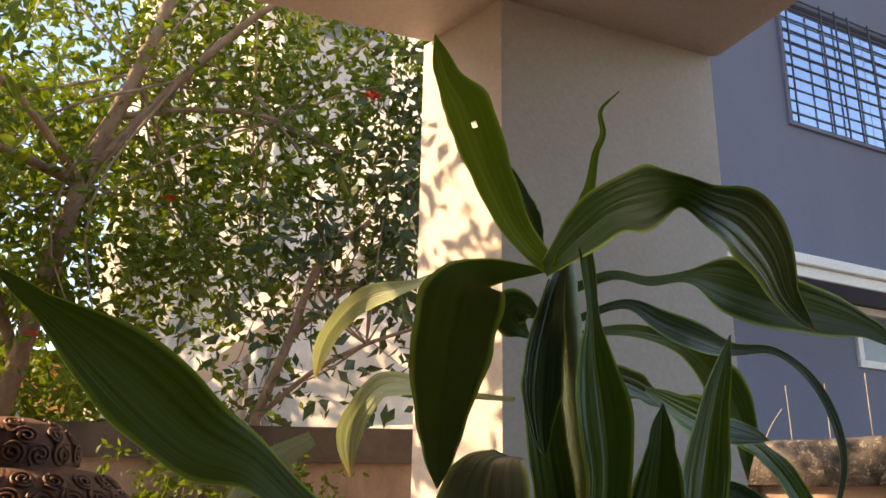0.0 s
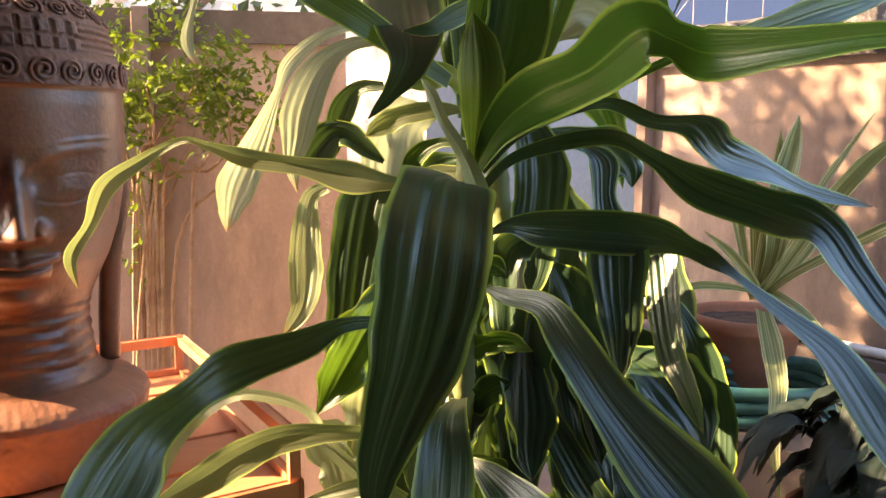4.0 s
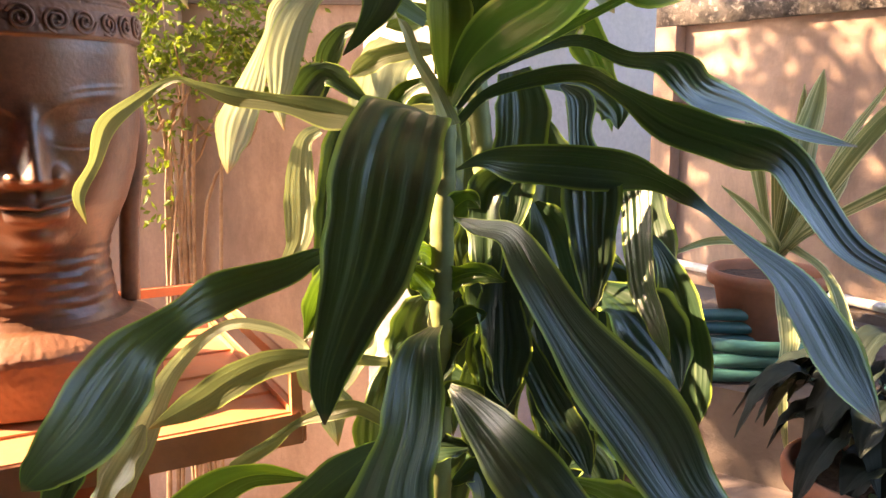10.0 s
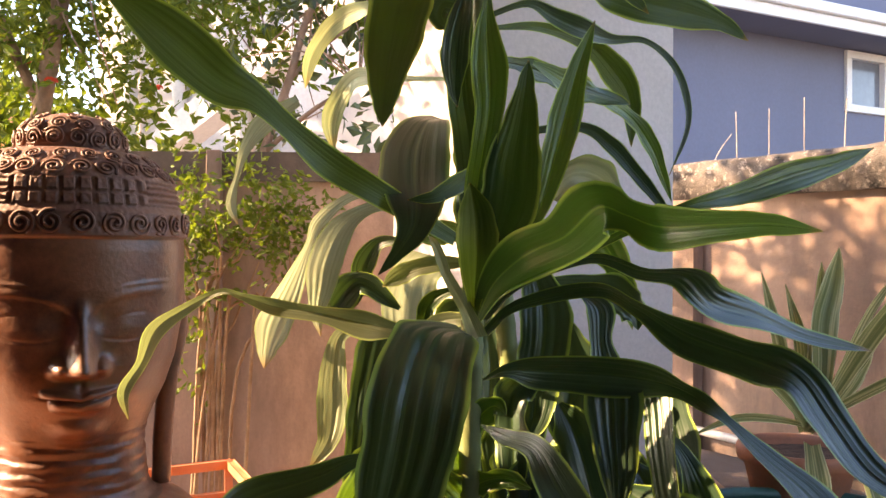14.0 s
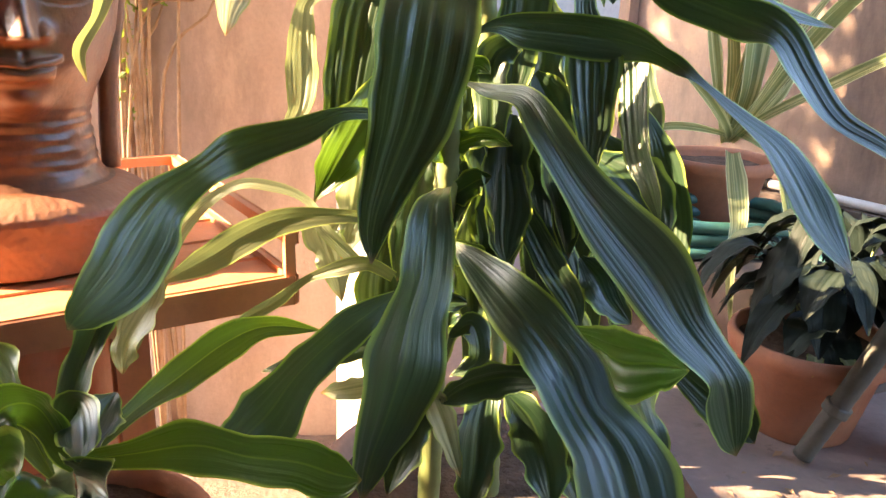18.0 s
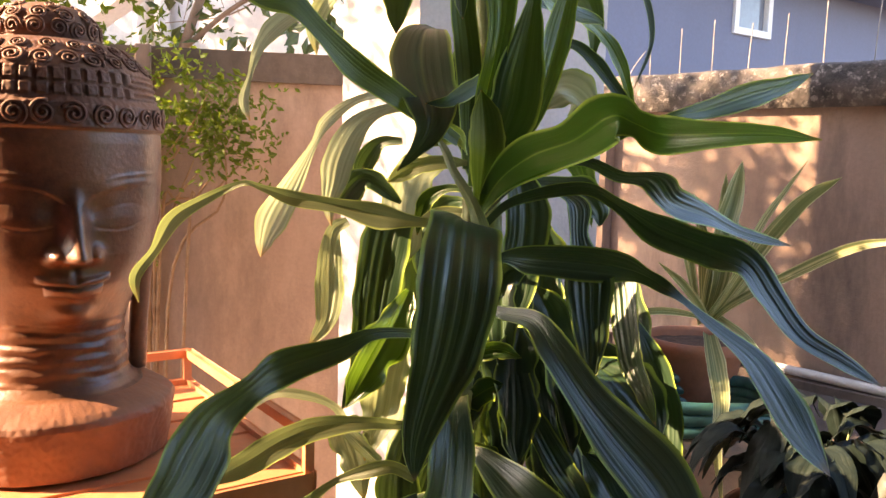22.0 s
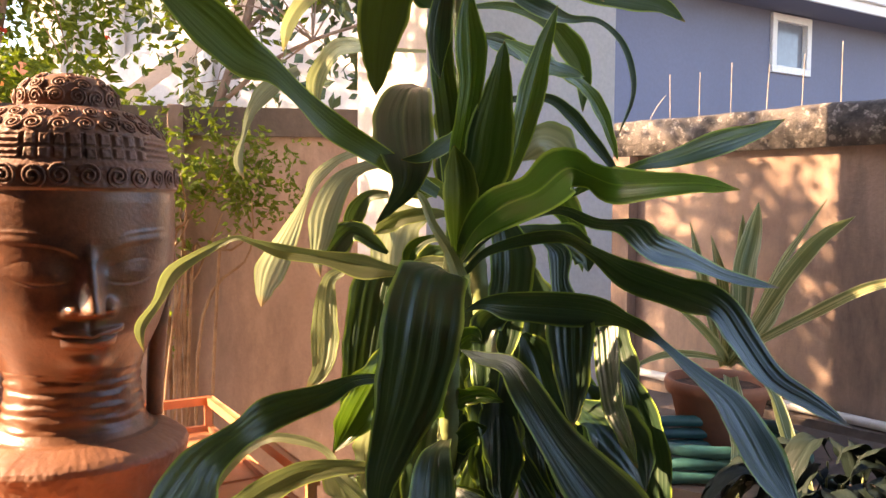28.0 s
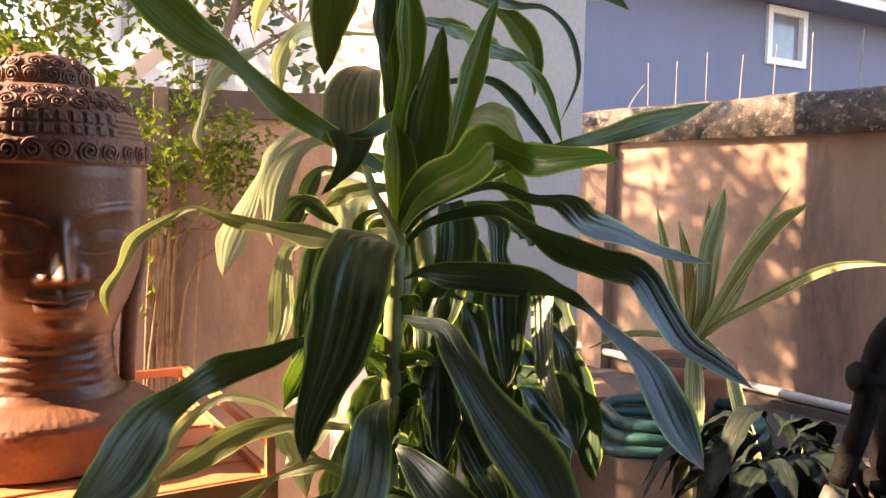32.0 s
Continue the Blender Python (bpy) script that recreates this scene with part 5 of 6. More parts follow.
    for k in range(nz + 1):
        z = lerp(zs[0], zs[-1], k / nz)
        r0 = float(np.interp(z, zs, rs))
        row = []
        for s in range(na):
            a = 2 * math.pi * s / na
            a = a - 0.62 * math.sin(a)
            aa = (a + math.pi) % (2 * math.pi) - math.pi
            r = r0
            if 0.57 < z < 0.866 and abs(aa) < 1.35:
                fade = min(1, (1.35 - abs(aa)) / 0.3) * min(1, (0.866 - z) / 0.01)
                r += face(aa * 0.148, z) * fade
            if 0.60 < z < 0.86:
                back = min(max((abs(aa) - 1.6) / 0.1, 0), 1)
                r += 0.005 * back * math.sin(aa * 60)
            if 0.512 < z < 0.602:
                r += 0.0009 * math.sin((z - 0.512 + 0.0018 * math.sin(2 * a)) * 2 * math.pi / 0.0165) + 0.0017 * noise.noise(Vector((math.cos(a) * 4, math.sin(a) * 4, z * 130)))
            if 0.911 < z < 0.944:
                r += 0.0030 * (1 if math.sin(aa * 46) > -0.55 and abs(z - 0.9275) > 0.0022 else -0.6) if abs(aa) < 0.62 or abs(aa) > 2.4 else 0.0022 * math.sin(z * 2 * math.pi / 0.0085)
            if 0.872 < z < 0.99:
                r += 0.0012 * noise.noise(Vector((math.cos(a) * 30, math.sin(a) * 30, z * 180)))
            if z < 0.50:
                r += 0.0035 * noise.noise(Vector((math.cos(a) * 5, math.sin(a) * 5, z * 24))) + 0.0012 * noise.noise(Vector((math.cos(a) * 22, math.sin(a) * 22, z * 130)))
            q = fwd * (math.cos(a) * r) + side * (math.sin(a) * r)
            row.append(bm.verts.new((cx + q.x, cy + q.y, z)))
        rows.append(row)
    for a, b in zip(rows, rows[1:]):
        for s in range(na):
            bm.faces.new((a[s], a[(s + 1) % na], b[(s + 1) % na], b[s]))
    bm.faces.new(rows[0][::-1])
    bm.faces.new(rows[-1])
    jig = random.Random(12)

    def curl(a, z, size, tilt):
        a, z, size = a + jig.uniform(-0.02, 0.02), z + jig.uniform(-0.0012, 0.0012), size * jig.uniform(0.92, 1.06)
        r = float(np.interp(z, zs, rs)) + 0.0005
        out = (fwd * math.cos(a) + side * math.sin(a))
        tan = (-fwd * math.sin(a) + side * math.cos(a)) * jig.choice((1, 1, -1))
        upv = (Vector((0, 0, 1)) * math.cos(tilt) - out * math.sin(tilt))
        c = Vector((cx, cy, z)) + out * r
        p0 = jig.uniform(0, 6)
        pts = [c + (tan * math.cos(t + p0) + upv * math.sin(t + p0)) * (size * (0.14 + 0.86 * t / 13.0)) + out * 0.003 * (1 - t / 13) for t in np.linspace(0, 13.0, 18)]
        tube(bm, pts, size * 0.13, size * 0.15, 5, 36)

    for k in range(27):
        curl(2 * math.pi * k / 27, 0.886, 0.0160, 0.0)
    for k in range(26):
        curl(2 * math.pi * k / 26, 0.958, 0.0145, 0.75)
    for k in range(22):
        curl(2 * math.pi * k / 22 + 0.1, 0.977, 0.0125, 0.9)
    for k in range(16):
        curl(2 * math.pi * k / 16, 1.003, 0.0130, 0.0)
    for k in range(12):
        curl(2 * math.pi * k / 12 + 0.2, 1.022, 0.0125, 0.7)
    for k in range(6):
        curl(2 * math.pi * k / 6, 1.036, 0.0110, 1.1)
    for sgn in (1, -1):
        e = Vector((cx, cy, 0)) + side * (sgn * 0.143) - fwd * 0.02
        tube(bm, [e + Vector((0, 0, 0.80)), e + side * sgn * 0.008 + Vector((0, 0, 0.74)), e - side * sgn * 0.006 + Vector((0, 0, 0.66)), e - side * sgn * 0.014 + Vector((0, 0, 0.57)), e - side * sgn * 0.016 + Vector((0, 0, 0.500))], 0.015, 0.014, 10, 24)
    me = mesh_of(bm, "bust_statue", STATUE)
    me.materials.append(STATUE_MATTE)
    me.materials.append(STATUE_BASE)
    for p in me.polygons:
        p.material_index = 1 if p.center.z > 0.868 else 2 if p.center.z < 0.500 else 0
    tagged(new("bust_statue", me), "large polished brown terracotta head statue on an orange wooden tray", "statue")


bust()


def tray_stand():
    a, b = Vector((-0.093, 0.765, 0)), Vector((-0.345, 1.25, 0))
    v = (b - a).normalized()
    u = Vector((-v.y, v.x, 0))
    u = u if u.x < 0 else -u
    length, deep = 0.98, (b - a).length
    st = thing("tray_stand", "orange wooden tray stand with a low rail", "stand")
    m = Matrix((u, v, Vector((0, 0, 1)))).transposed().to_4x4()
    m.translation = a
    n = 5
    for k in range(n):
        part("plank", box(bmesh.new(), (0.0, deep * k / n + 0.0015, 0.372), (length, deep * (k + 1) / n - 0.0015, 0.395), m, 0.003), STAND, st, smooth=False)
    for p, q in (((0, 0), (length, 0)), ((0, 0), (0, deep)), ((0, deep), (length, deep)), ((length, 0), (length, deep))):
        if p != (0, 0) or q != (length, 0):
            part("rail", beam(bmesh.new(), m @ Vector((*p, 0.455)), m @ Vector((*q, 0.455)), 0.014, 0.012, bevel=0.002), STAND, st, smooth=False)
        part("edge_strip", beam(bmesh.new(), m @ Vector((*p, 0.385)), m @ Vector((*q, 0.385)), 0.012, 0.036, bevel=0.002), STAND, st, smooth=False)
    for x in (0.004, length * 0.5, length - 0.004):
        for y in (0.004, deep - 0.004):
            if y > 0.1 or x < 0.1:
                part("post", box(bmesh.new(), (x - 0.006, y - 0.006, 0.39), (x + 0.006, y + 0.006, 0.462), m, 0.001), STAND, st, smooth=False)
    for x in (0.20, length - 0.06):
        for y in (0.06, deep - 0.06):
            part("leg", box(bmesh.new(), (x - 0.018, y - 0.018, FLOOR), (x + 0.018, y + 0.018, 0.371), m, 0.003), STAND, st, smooth=False)


tray_stand()
drum = thing("clay_drum", "brown glazed clay drum under the stand", "drum")
part("body", lathe(bmesh.new(), [(0.150, 0), (0.160, 0.01), (0.18, 0.45), (0.18, 0.88), (0.165, 0.925)], (-0.52, 0.86, FLOOR), 48), DRUM, drum)



# ---- potted plants ----
def agave():
    plant = thing("sword_plant", "cream-striped sword-leaved plant in a terracotta pot", "plant")
    blade(plant, [(0.836, 1.500, 0.465, 0.019, 22), (0.855, 1.450, 0.537, 0.030, 23), (0.888, 1.380, 0.657, 0.040, 7), (0.910, 1.320, 0.735, 0.046, 11), (0.943, 1.280, 0.792, 0.033, 6), (0.986, 1.240, 0.831, 0.000, 6)], 0, fold=0.22, pleat=0.3, material=AGAVE_LEAF, cols=12)
    blade(plant, [(0.848, 1.530, 0.459, 0.023, 10), (0.863, 1.500, 0.574, 0.043, 6), (0.877, 1.520, 0.698, 0.060, 7), (0.905, 1.540, 0.778, 0.048, 7), (0.926, 1.550, 0.862, 0.000, 7)], 0, fold=0.22, pleat=0.3, material=AGAVE_LEAF, cols=12)
    blade(plant, [(0.858, 1.540, 0.457, 0.015, 12), (0.914, 1.530, 0.577, 0.016, 7), (0.985, 1.550, 0.703, 0.020, 6), (1.036, 1.550, 0.780, 0.014, 9), (1.100, 1.550, 0.869, 0.000, 9)], 0, fold=0.22, pleat=0.3, material=AGAVE_LEAF, cols=12)
    blade(plant, [(0.839, 1.500, 0.462, 0.012, -7), (0.866, 1.420, 0.533, 0.019, -32), (0.961, 1.320, 0.625, 0.025, -26), (1.003, 1.220, 0.683, 0.022, -32), (1.036, 1.150, 0.705, 0.014, -34), (1.090, 1.100, 0.709, 0.000, -34)], 0, fold=0.22, pleat=0.3, material=AGAVE_LEAF, cols=12)
    blade(plant, [(0.846, 1.520, 0.459, 0.009, 20), (0.820, 1.500, 0.480, 0.011, 13), (0.719, 1.450, 0.504, 0.017, 13), (0.631, 1.400, 0.510, 0.017, 7), (0.536, 1.350, 0.487, 0.000, 7)], 0, fold=0.22, pleat=0.3, material=AGAVE_LEAF, cols=12)
    blade(plant, [(0.842, 1.540, 0.455, 0.019, -7), (0.810, 1.520, 0.536, 0.018, -6), (0.767, 1.500, 0.677, 0.030, -4), (0.734, 1.500, 0.811, 0.000, -4)], 0, fold=0.22, pleat=0.3, material=AGAVE_LEAF, cols=12)
    blade(plant, [(0.852, 1.550, 0.453, 0.021, 3), (0.848, 1.550, 0.531, 0.026, 3), (0.842, 1.560, 0.658, 0.032, 3), (0.815, 1.570, 0.779, 0.000, 3)], 0, fold=0.22, pleat=0.3, material=AGAVE_LEAF, cols=12)
    blade(plant, [(0.845, 1.520, 0.462, 0.015, -26), (0.799, 1.460, 0.510, 0.021, -7), (0.735, 1.430, 0.573, 0.020, -12), (0.662, 1.400, 0.626, 0.000, -12)], 0, fold=0.22, pleat=0.3, material=AGAVE_LEAF, cols=12)
    blade(plant, [(0.843, 1.510, 0.463, 0.016, 26), (0.900, 1.480, 0.545, 0.030, 20), (0.940, 1.480, 0.609, 0.028, 6), (0.986, 1.500, 0.694, 0.000, 6)], 0, fold=0.22, pleat=0.3, material=AGAVE_LEAF, cols=12)
    blade(plant, [(0.837, 1.520, 0.473, 0.023, 4), (0.850, 1.530, 0.555, 0.028, 4), (0.873, 1.540, 0.666, 0.036, 4), (0.885, 1.550, 0.762, 0.025, 5), (0.891, 1.560, 0.831, 0.000, 5)], 0, fold=0.22, pleat=0.3, material=AGAVE_LEAF, cols=12)
    blade(plant, [(0.837, 1.500, 0.477, 0.020, 18), (0.884, 1.470, 0.566, 0.031, 12), (0.931, 1.450, 0.643, 0.030, 11), (0.969, 1.430, 0.711, 0.000, 11)], 0, fold=0.22, pleat=0.3, material=AGAVE_LEAF, cols=12)
    blade(plant, [(0.857, 1.500, 0.482, 0.026, 40), (0.815, 1.250, 0.471, 0.033, 4), (0.809, 1.150, 0.383, 0.037, 6), (0.814, 1.080, 0.300, 0.027, 19), (0.837, 1.034, 0.168, 0.000, 19)], 0, fold=0.22, pleat=0.3, material=AGAVE_LEAF, cols=12)
    blade(plant, [(0.821, 1.450, 0.449, 0.033, 28), (0.767, 1.300, 0.407, 0.043, 26), (0.732, 1.200, 0.354, 0.033, 31), (0.687, 1.120, 0.297, 0.020, 12), (0.688, 1.080, 0.176, 0.000, 12)], 0, fold=0.22, pleat=0.3, material=AGAVE_LEAF, cols=12)
    return plant


agave()


def broad_leaf(parent, base, away, length, width, droop, material, name="leaf"):
    """A pointed oval leaf on a short stalk that arches over from its base."""
    away = Vector(away).normalized()
    pts = [Vector(base), Vector(base) + away * length * 0.35 + Vector((0, 0, 0.28 * length)), Vector(base) + away * length * 0.75 + Vector((0, 0, 0.28 * length - droop * length * 0.35)),
           Vector(base) + away * length * 1.05 + Vector((0, 0, 0.2 * length - droop * length))]
    line = spline(pts, 24)
    bm = bmesh.new()
    uv = bm.loops.layers.uv.new("UVMap")
    grid = []
    for i, q in enumerate(line):
        v = i / 24
        d = (line[min(i + 1, 24)] - line[max(i - 1, 0)]).normalized()
        x = d.cross(Vector((0, 0, 1))).normalized()
        nrm = x.cross(d)
        w = width * (0.06 + 0.94 * math.sin(math.pi * min(1, max(0.0, (v - 0.18) / 0.82)) ** 0.8) if v > 0.18 else 0.06)
        grid.append([bm.verts.new(q + x * u * w / 2 * (1 + 0.05 * math.sin(v * 31)) + nrm * (abs(u) * 0.16 * w + 0.035 * w * math.sin(v * 34 - abs(u) * 5) * min(1, abs(u) * 2.5))) for u in (-1, -0.75, -0.5, -0.25, -0.08, 0, 0.08, 0.25, 0.5, 0.75, 1)])
    for i in range(24):
        for j in range(10):
            f = bm.faces.new((grid[i][j], grid[i][j + 1], grid[i + 1][j + 1], grid[i + 1][j]))
            for loop, (a, b) in zip(f.loops, ((i, j), (i, j + 1), (i + 1, j + 1), (i + 1, j))):
                loop[uv].uv = (b / 10, a / 24)
    return part(name, bm, material, parent)


def dark_plant():
    plant = thing("leafy_plant", "dark glossy broad-leaved plant in a terracotta pot", "plant")
    rnd = random.Random(5)
    for k in range(60):
        a = rnd.uniform(0, 2 * math.pi)
        r = rnd.uniform(0.0, 0.10)
        h = rnd.uniform(0.0, 0.19) * (1 - r * 3)
        base = (0.745 + r * math.cos(a), 0.89 + r * math.sin(a), 0.25 + h)
        a2 = a + rnd.uniform(-0.9, 0.9)
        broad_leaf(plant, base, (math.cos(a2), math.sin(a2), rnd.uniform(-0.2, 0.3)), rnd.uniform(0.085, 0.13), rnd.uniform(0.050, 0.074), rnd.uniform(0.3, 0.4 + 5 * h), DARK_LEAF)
    for k in range(9):
        a = rnd.uniform(0, 6.28)
        u, v = math.cos(a), math.sin(a)
        part("stalk", tube(bmesh.new(), [(0.74 + 0.03 * u, 0.895 + 0.03 * v, 0.22), (0.74 + 0.05 * u, 0.895 + 0.05 * v, 0.32), (0.742 + 0.06 * u, 0.895 + 0.06 * v, 0.41)], 0.003, 0.002, 6), STEM, plant)
    for a in (-2.1, -1.6):
        broad_leaf(plant, (0.735 + 0.07 * math.cos(a), 0.89 + 0.07 * math.sin(a), 0.24), (math.cos(a), math.sin(a), 0), 0.05, 0.025, 0.3, BLADE_PALE)


dark_plant()

# ---- things in the corner ----
coil = thing("garden_hose", "coiled green garden hose on the ledge", "hose")
for k, z in enumerate((0.275, 0.302, 0.329)):
    c = Vector((0.755 + 0.006 * k, 1.375, z))
    ring = [c + Vector((math.copysign(abs(math.cos(a)) ** 0.6, math.cos(a)) * (0.19 - 0.012 * k), math.copysign(abs(math.sin(a)) ** 0.45, math.sin(a)) * 0.122, 0.003 * math.sin(3 * a + k))) for a in np.linspace(0, 2 * math.pi, 30)]
    part("loop", tube(bmesh.new(), ring, 0.0135, 0.0135, 10, 110), HOSE, coil)
part("tail", tube(bmesh.new(), [(0.93, 1.22, 0.276), (0.94, 1.10, 0.23), (0.86, 1.02, 0.13), (0.74, 1.04, 0.105), (0.62, 1.06, 0.104), (0.50, 1.10, 0.104)], 0.0135, 0.0135, 10, 60), HOSE, coil)

for k in range(4):
    bm = box(bmesh.new(), (0.50, 1.50 + 0.012 * k, 0.262 + 0.017 * k), (0.70 - 0.008 * k, 1.75, 0.276 + 0.017 * k), bevel=0.002)
    solid("board", bm, BOARD, "brown weathered board stacked on the ledge", "board", "stacked boards")

pipe = thing("water_pipe", "off-white plastic water pipe along the wall foot", "pipe")
part("tube", tube(bmesh.new(), [along(0.05, -0.028, 0.318), along(1.0, -0.028, 0.298), along(2.2, -0.028, 0.272)], 0.0125, 0.0125, 12, 30), PVC, pipe)
for s in (0.66, 1.5):
    part("clip", tube(bmesh.new(), [along(s, -0.028, 0.306), along(s + 0.02, -0.028, 0.3055), along(s + 0.03, -0.028, 0.305)], 0.0155, 0.0155, 12, 6), IRON, pipe, "dark clip")
ledge_kerb = solid("kerb", prism(bmesh.new(), strip(0.62, 3.5, -0.05, -0.002), FLOOR, 0.283), KERB, "dark brown plaster skirting along the wall foot", "skirting", kind="structure")

handle = thing("hand_pump", "black iron hand pump with a long bent lever", "hand pump")
BAR = [Vector(q) for q in ((0.678, 0.779, STEP + 0.012), (0.725, 0.752, 0.25), (0.772, 0.726, 0.40), (0.795, 0.714, 0.50), (0.807, 0.711, 0.585), (0.824, 0.710, 0.632), (0.859, 0.710, 0.657), (0.94, 0.71, 0.662))]
part("rod", tube(bmesh.new(), [BAR[0], BAR[0].lerp(BAR[1], 0.5), BAR[1], BAR[1].lerp(BAR[2], 0.92)], 0.0150, 0.0165, 14, 30, 0.02), DARK_ROD, handle, "grey green iron rod")
part("bar", tube(bmesh.new(), BAR[2:], 0.0170, 0.0205, 14, 40, 0.02), IRON, handle)
q, d = BAR[0].lerp(BAR[1], 0.62), (BAR[1] - BAR[0]).normalized()
part("collar", tube(bmesh.new(), [q - d * 0.008, q, q + d * 0.008], 0.0205, 0.0205, 14, 6), DARK_ROD, handle)
boss = part("boss", lathe(bmesh.new(), [(0.004, -0.002), (0.020, 0.0), (0.024, 0.006), (0.024, 0.05), (0.018, 0.056), (0.004, 0.058)], (0, 0, 0), 20), IRON, handle)
boss.matrix_local = pose(0.779, 0.716, 0.568, 0, 90, 0)
part("housing", lathe(bmesh.new(), [(0.02, 0), (0.062, 0.004), (0.068, 0.02), (0.064, 0.15), (0.056, 0.19), (0.030, 0.215), (0.01, 0.22)], (0.905, 0.735, 0.40), 24, wobble=0.02), IRON, handle)
part("flange", lathe(bmesh.new(), [(0.03, 0), (0.075, 0.002), (0.075, 0.016), (0.05, 0.018)], (0.905, 0.735, 0.384), 24), IRON, handle)
part("post", tube(bmesh.new(), [(0.905, 0.735, STEP), (0.905, 0.735, 0.25), (0.905, 0.735, 0.39)], 0.040, 0.036, 16, 8), DARK_ROD, handle, "grey green iron post")

# stakes standing along the wall top
rs = random.Random(3)
for s, h, lean in ((0.175, 0.10, 0.06), (0.262, 0.155, -0.004), (0.368, 0.15, 0.0), (0.476, 0.165, 0.0), (0.590, 0.145, 0.006), (0.695, 0.16, 0.004), (0.803, 0.18, 0.0), (0.932, 0.17, 0.008), (1.09, 0.17, 0.0)):
    a = along(s, 0.06, 1.116)
    st = thing("stake", "thin bleached stake standing on the wall top", "stake", "stakes on the wall")
    part("rod", tube(bmesh.new(), [a, a + Vector((lean * 0.4, 0, h * 0.5)), a + Vector((lean, 0, h))], 0.0019, 0.0014, 6, 8), STAKE, st)


# ---- trees and shrubs ----
def crown(parent, blobs, size, material, seed, per=9, label=""):
    """Many small leaves on short twigs, spread through uneven clumps."""
    rnd = random.Random(seed)
    verts, faces, uvs = [], [], []
    for (cx, cy, cz), (rx, ry, rz), count in blobs:
        for _ in range(count):
            while True:
                p = Vector((rnd.uniform(-1, 1), rnd.uniform(-1, 1), rnd.uniform(-1, 1)))
                if p.length < 1 and noise.noise(Vector((cx, cy, cz)) + p * 2.2) > -0.12:
                    break
            q = Vector((cx + p.x * rx, cy + p.y * ry, cz + p.z * rz))
            d = Vector((rnd.gauss(0, 1), rnd.gauss(0, 1), rnd.gauss(-0.4, 0.8))).normalized()
            for k in range(per):
                o = q + d * (k * size * 0.55)
                la = (d * 0.6 + Vector((rnd.gauss(0, 1), rnd.gauss(0, 1), rnd.gauss(-0.2, 0.7))).normalized()).normalized()
                sd = la.cross(Vector((rnd.gauss(0, 1), rnd.gauss(0, 1), rnd.gauss(0, 1)))).normalized()
                up = sd.cross(la)
                L = size * rnd.uniform(0.7, 1.3)
                W = L * rnd.uniform(0.2, 0.3)
                b = len(verts)
                verts += [o, o + la * L * 0.45 + sd * W + up * W * 0.35, o + la * L, o + la * L * 0.45 - sd * W + up * W * 0.35, o + la * L * 0.5]
                faces += [(b, b + 1, b + 4), (b + 1, b + 2, b + 4), (b, b + 4, b + 3), (b + 4, b + 2, b + 3)]
                uvs += [(0.5, 0), (1, 0.5), (0.5, 0.5), (1, 0.5), (0.5, 1), (0.5, 0.5), (0.5, 0), (0.5, 0.5), (0, 0.5), (0.5, 0.5), (0.5, 1), (0, 0.5)]
    me = bpy.data.meshes.new("crown")
    me.from_pydata([tuple(v) for v in verts], [], faces)
    layer = me.uv_layers.new(name="UVMap")
    layer.data.foreach_set("uv", np.array(uvs, dtype=np.float32).ravel())
    me.materials.append(material)
    ob = new("crown", me)
    ob.parent = parent
    return tagged(ob, label)


def twigs(parent, blobs, root, seed, count, r=0.006):
    rnd = random.Random(seed)
    for _ in range(count):
        (cx, cy, cz), (rx, ry, rz), _n = rnd.choice(blobs)
        tip = Vector((cx + rnd.uniform(-0.8, 0.8) * rx, cy + rnd.uniform(-0.8, 0.8) * ry, cz + rnd.uniform(-0.8, 0.8) * rz))
        a = Vector(rnd.choice(root))
        mid = a.lerp(tip, 0.5) + Vector((rnd.gauss(0, 0.06), rnd.gauss(0, 0.06), rnd.gauss(0.05, 0.06)))
        part("twig", tube(bmesh.new(), [a, mid, tip], r, r * 0.35, 6, 8), BARK, parent)


tree = thing("tree", "slender tree with small bright green leaves", "tree")
part("trunk", tube(bmesh.new(), [(-1.50, 2.62, FLOOR), (-1.45, 2.6, 0.9), (-1.36, 2.56, 1.42), (-1.24, 2.52, 1.95), (-1.10, 2.5, 2.36), (-0.98, 2.5, 2.8), (-0.9, 2.5, 3.3)], 0.037, 0.020, 12, 40, 0.03), BARK, tree)
part("limb", tube(bmesh.new(), [(-1.22, 2.52, 2.0), (-0.95, 2.52, 2.35), (-0.70, 2.5, 2.6), (-0.52, 2.5, 2.72)], 0.02, 0.01, 8), BARK, tree)
part("limb", tube(bmesh.new(), [(-1.17, 2.52, 2.2), (-0.9, 2.55, 2.25), (-0.62, 2.6, 2.24), (-0.3, 2.7, 2.1)], 0.014, 0.006, 8), BARK, tree)
part("limb", tube(bmesh.new(), [(-1.38, 2.57, 1.35), (-1.6, 2.5, 1.9), (-1.7, 2.45, 2.4)], 0.02, 0.01, 8), BARK, tree)
# limb reaching out of view, added to carry the shading clumps
part("limb", tube(bmesh.new(), [(-1.24, 2.52, 1.95), (-1.9, 2.2, 2.2), (-2.6, 1.8, 2.4), (-3.2, 1.6, 2.5)], 0.022, 0.01, 8), BARK, tree)
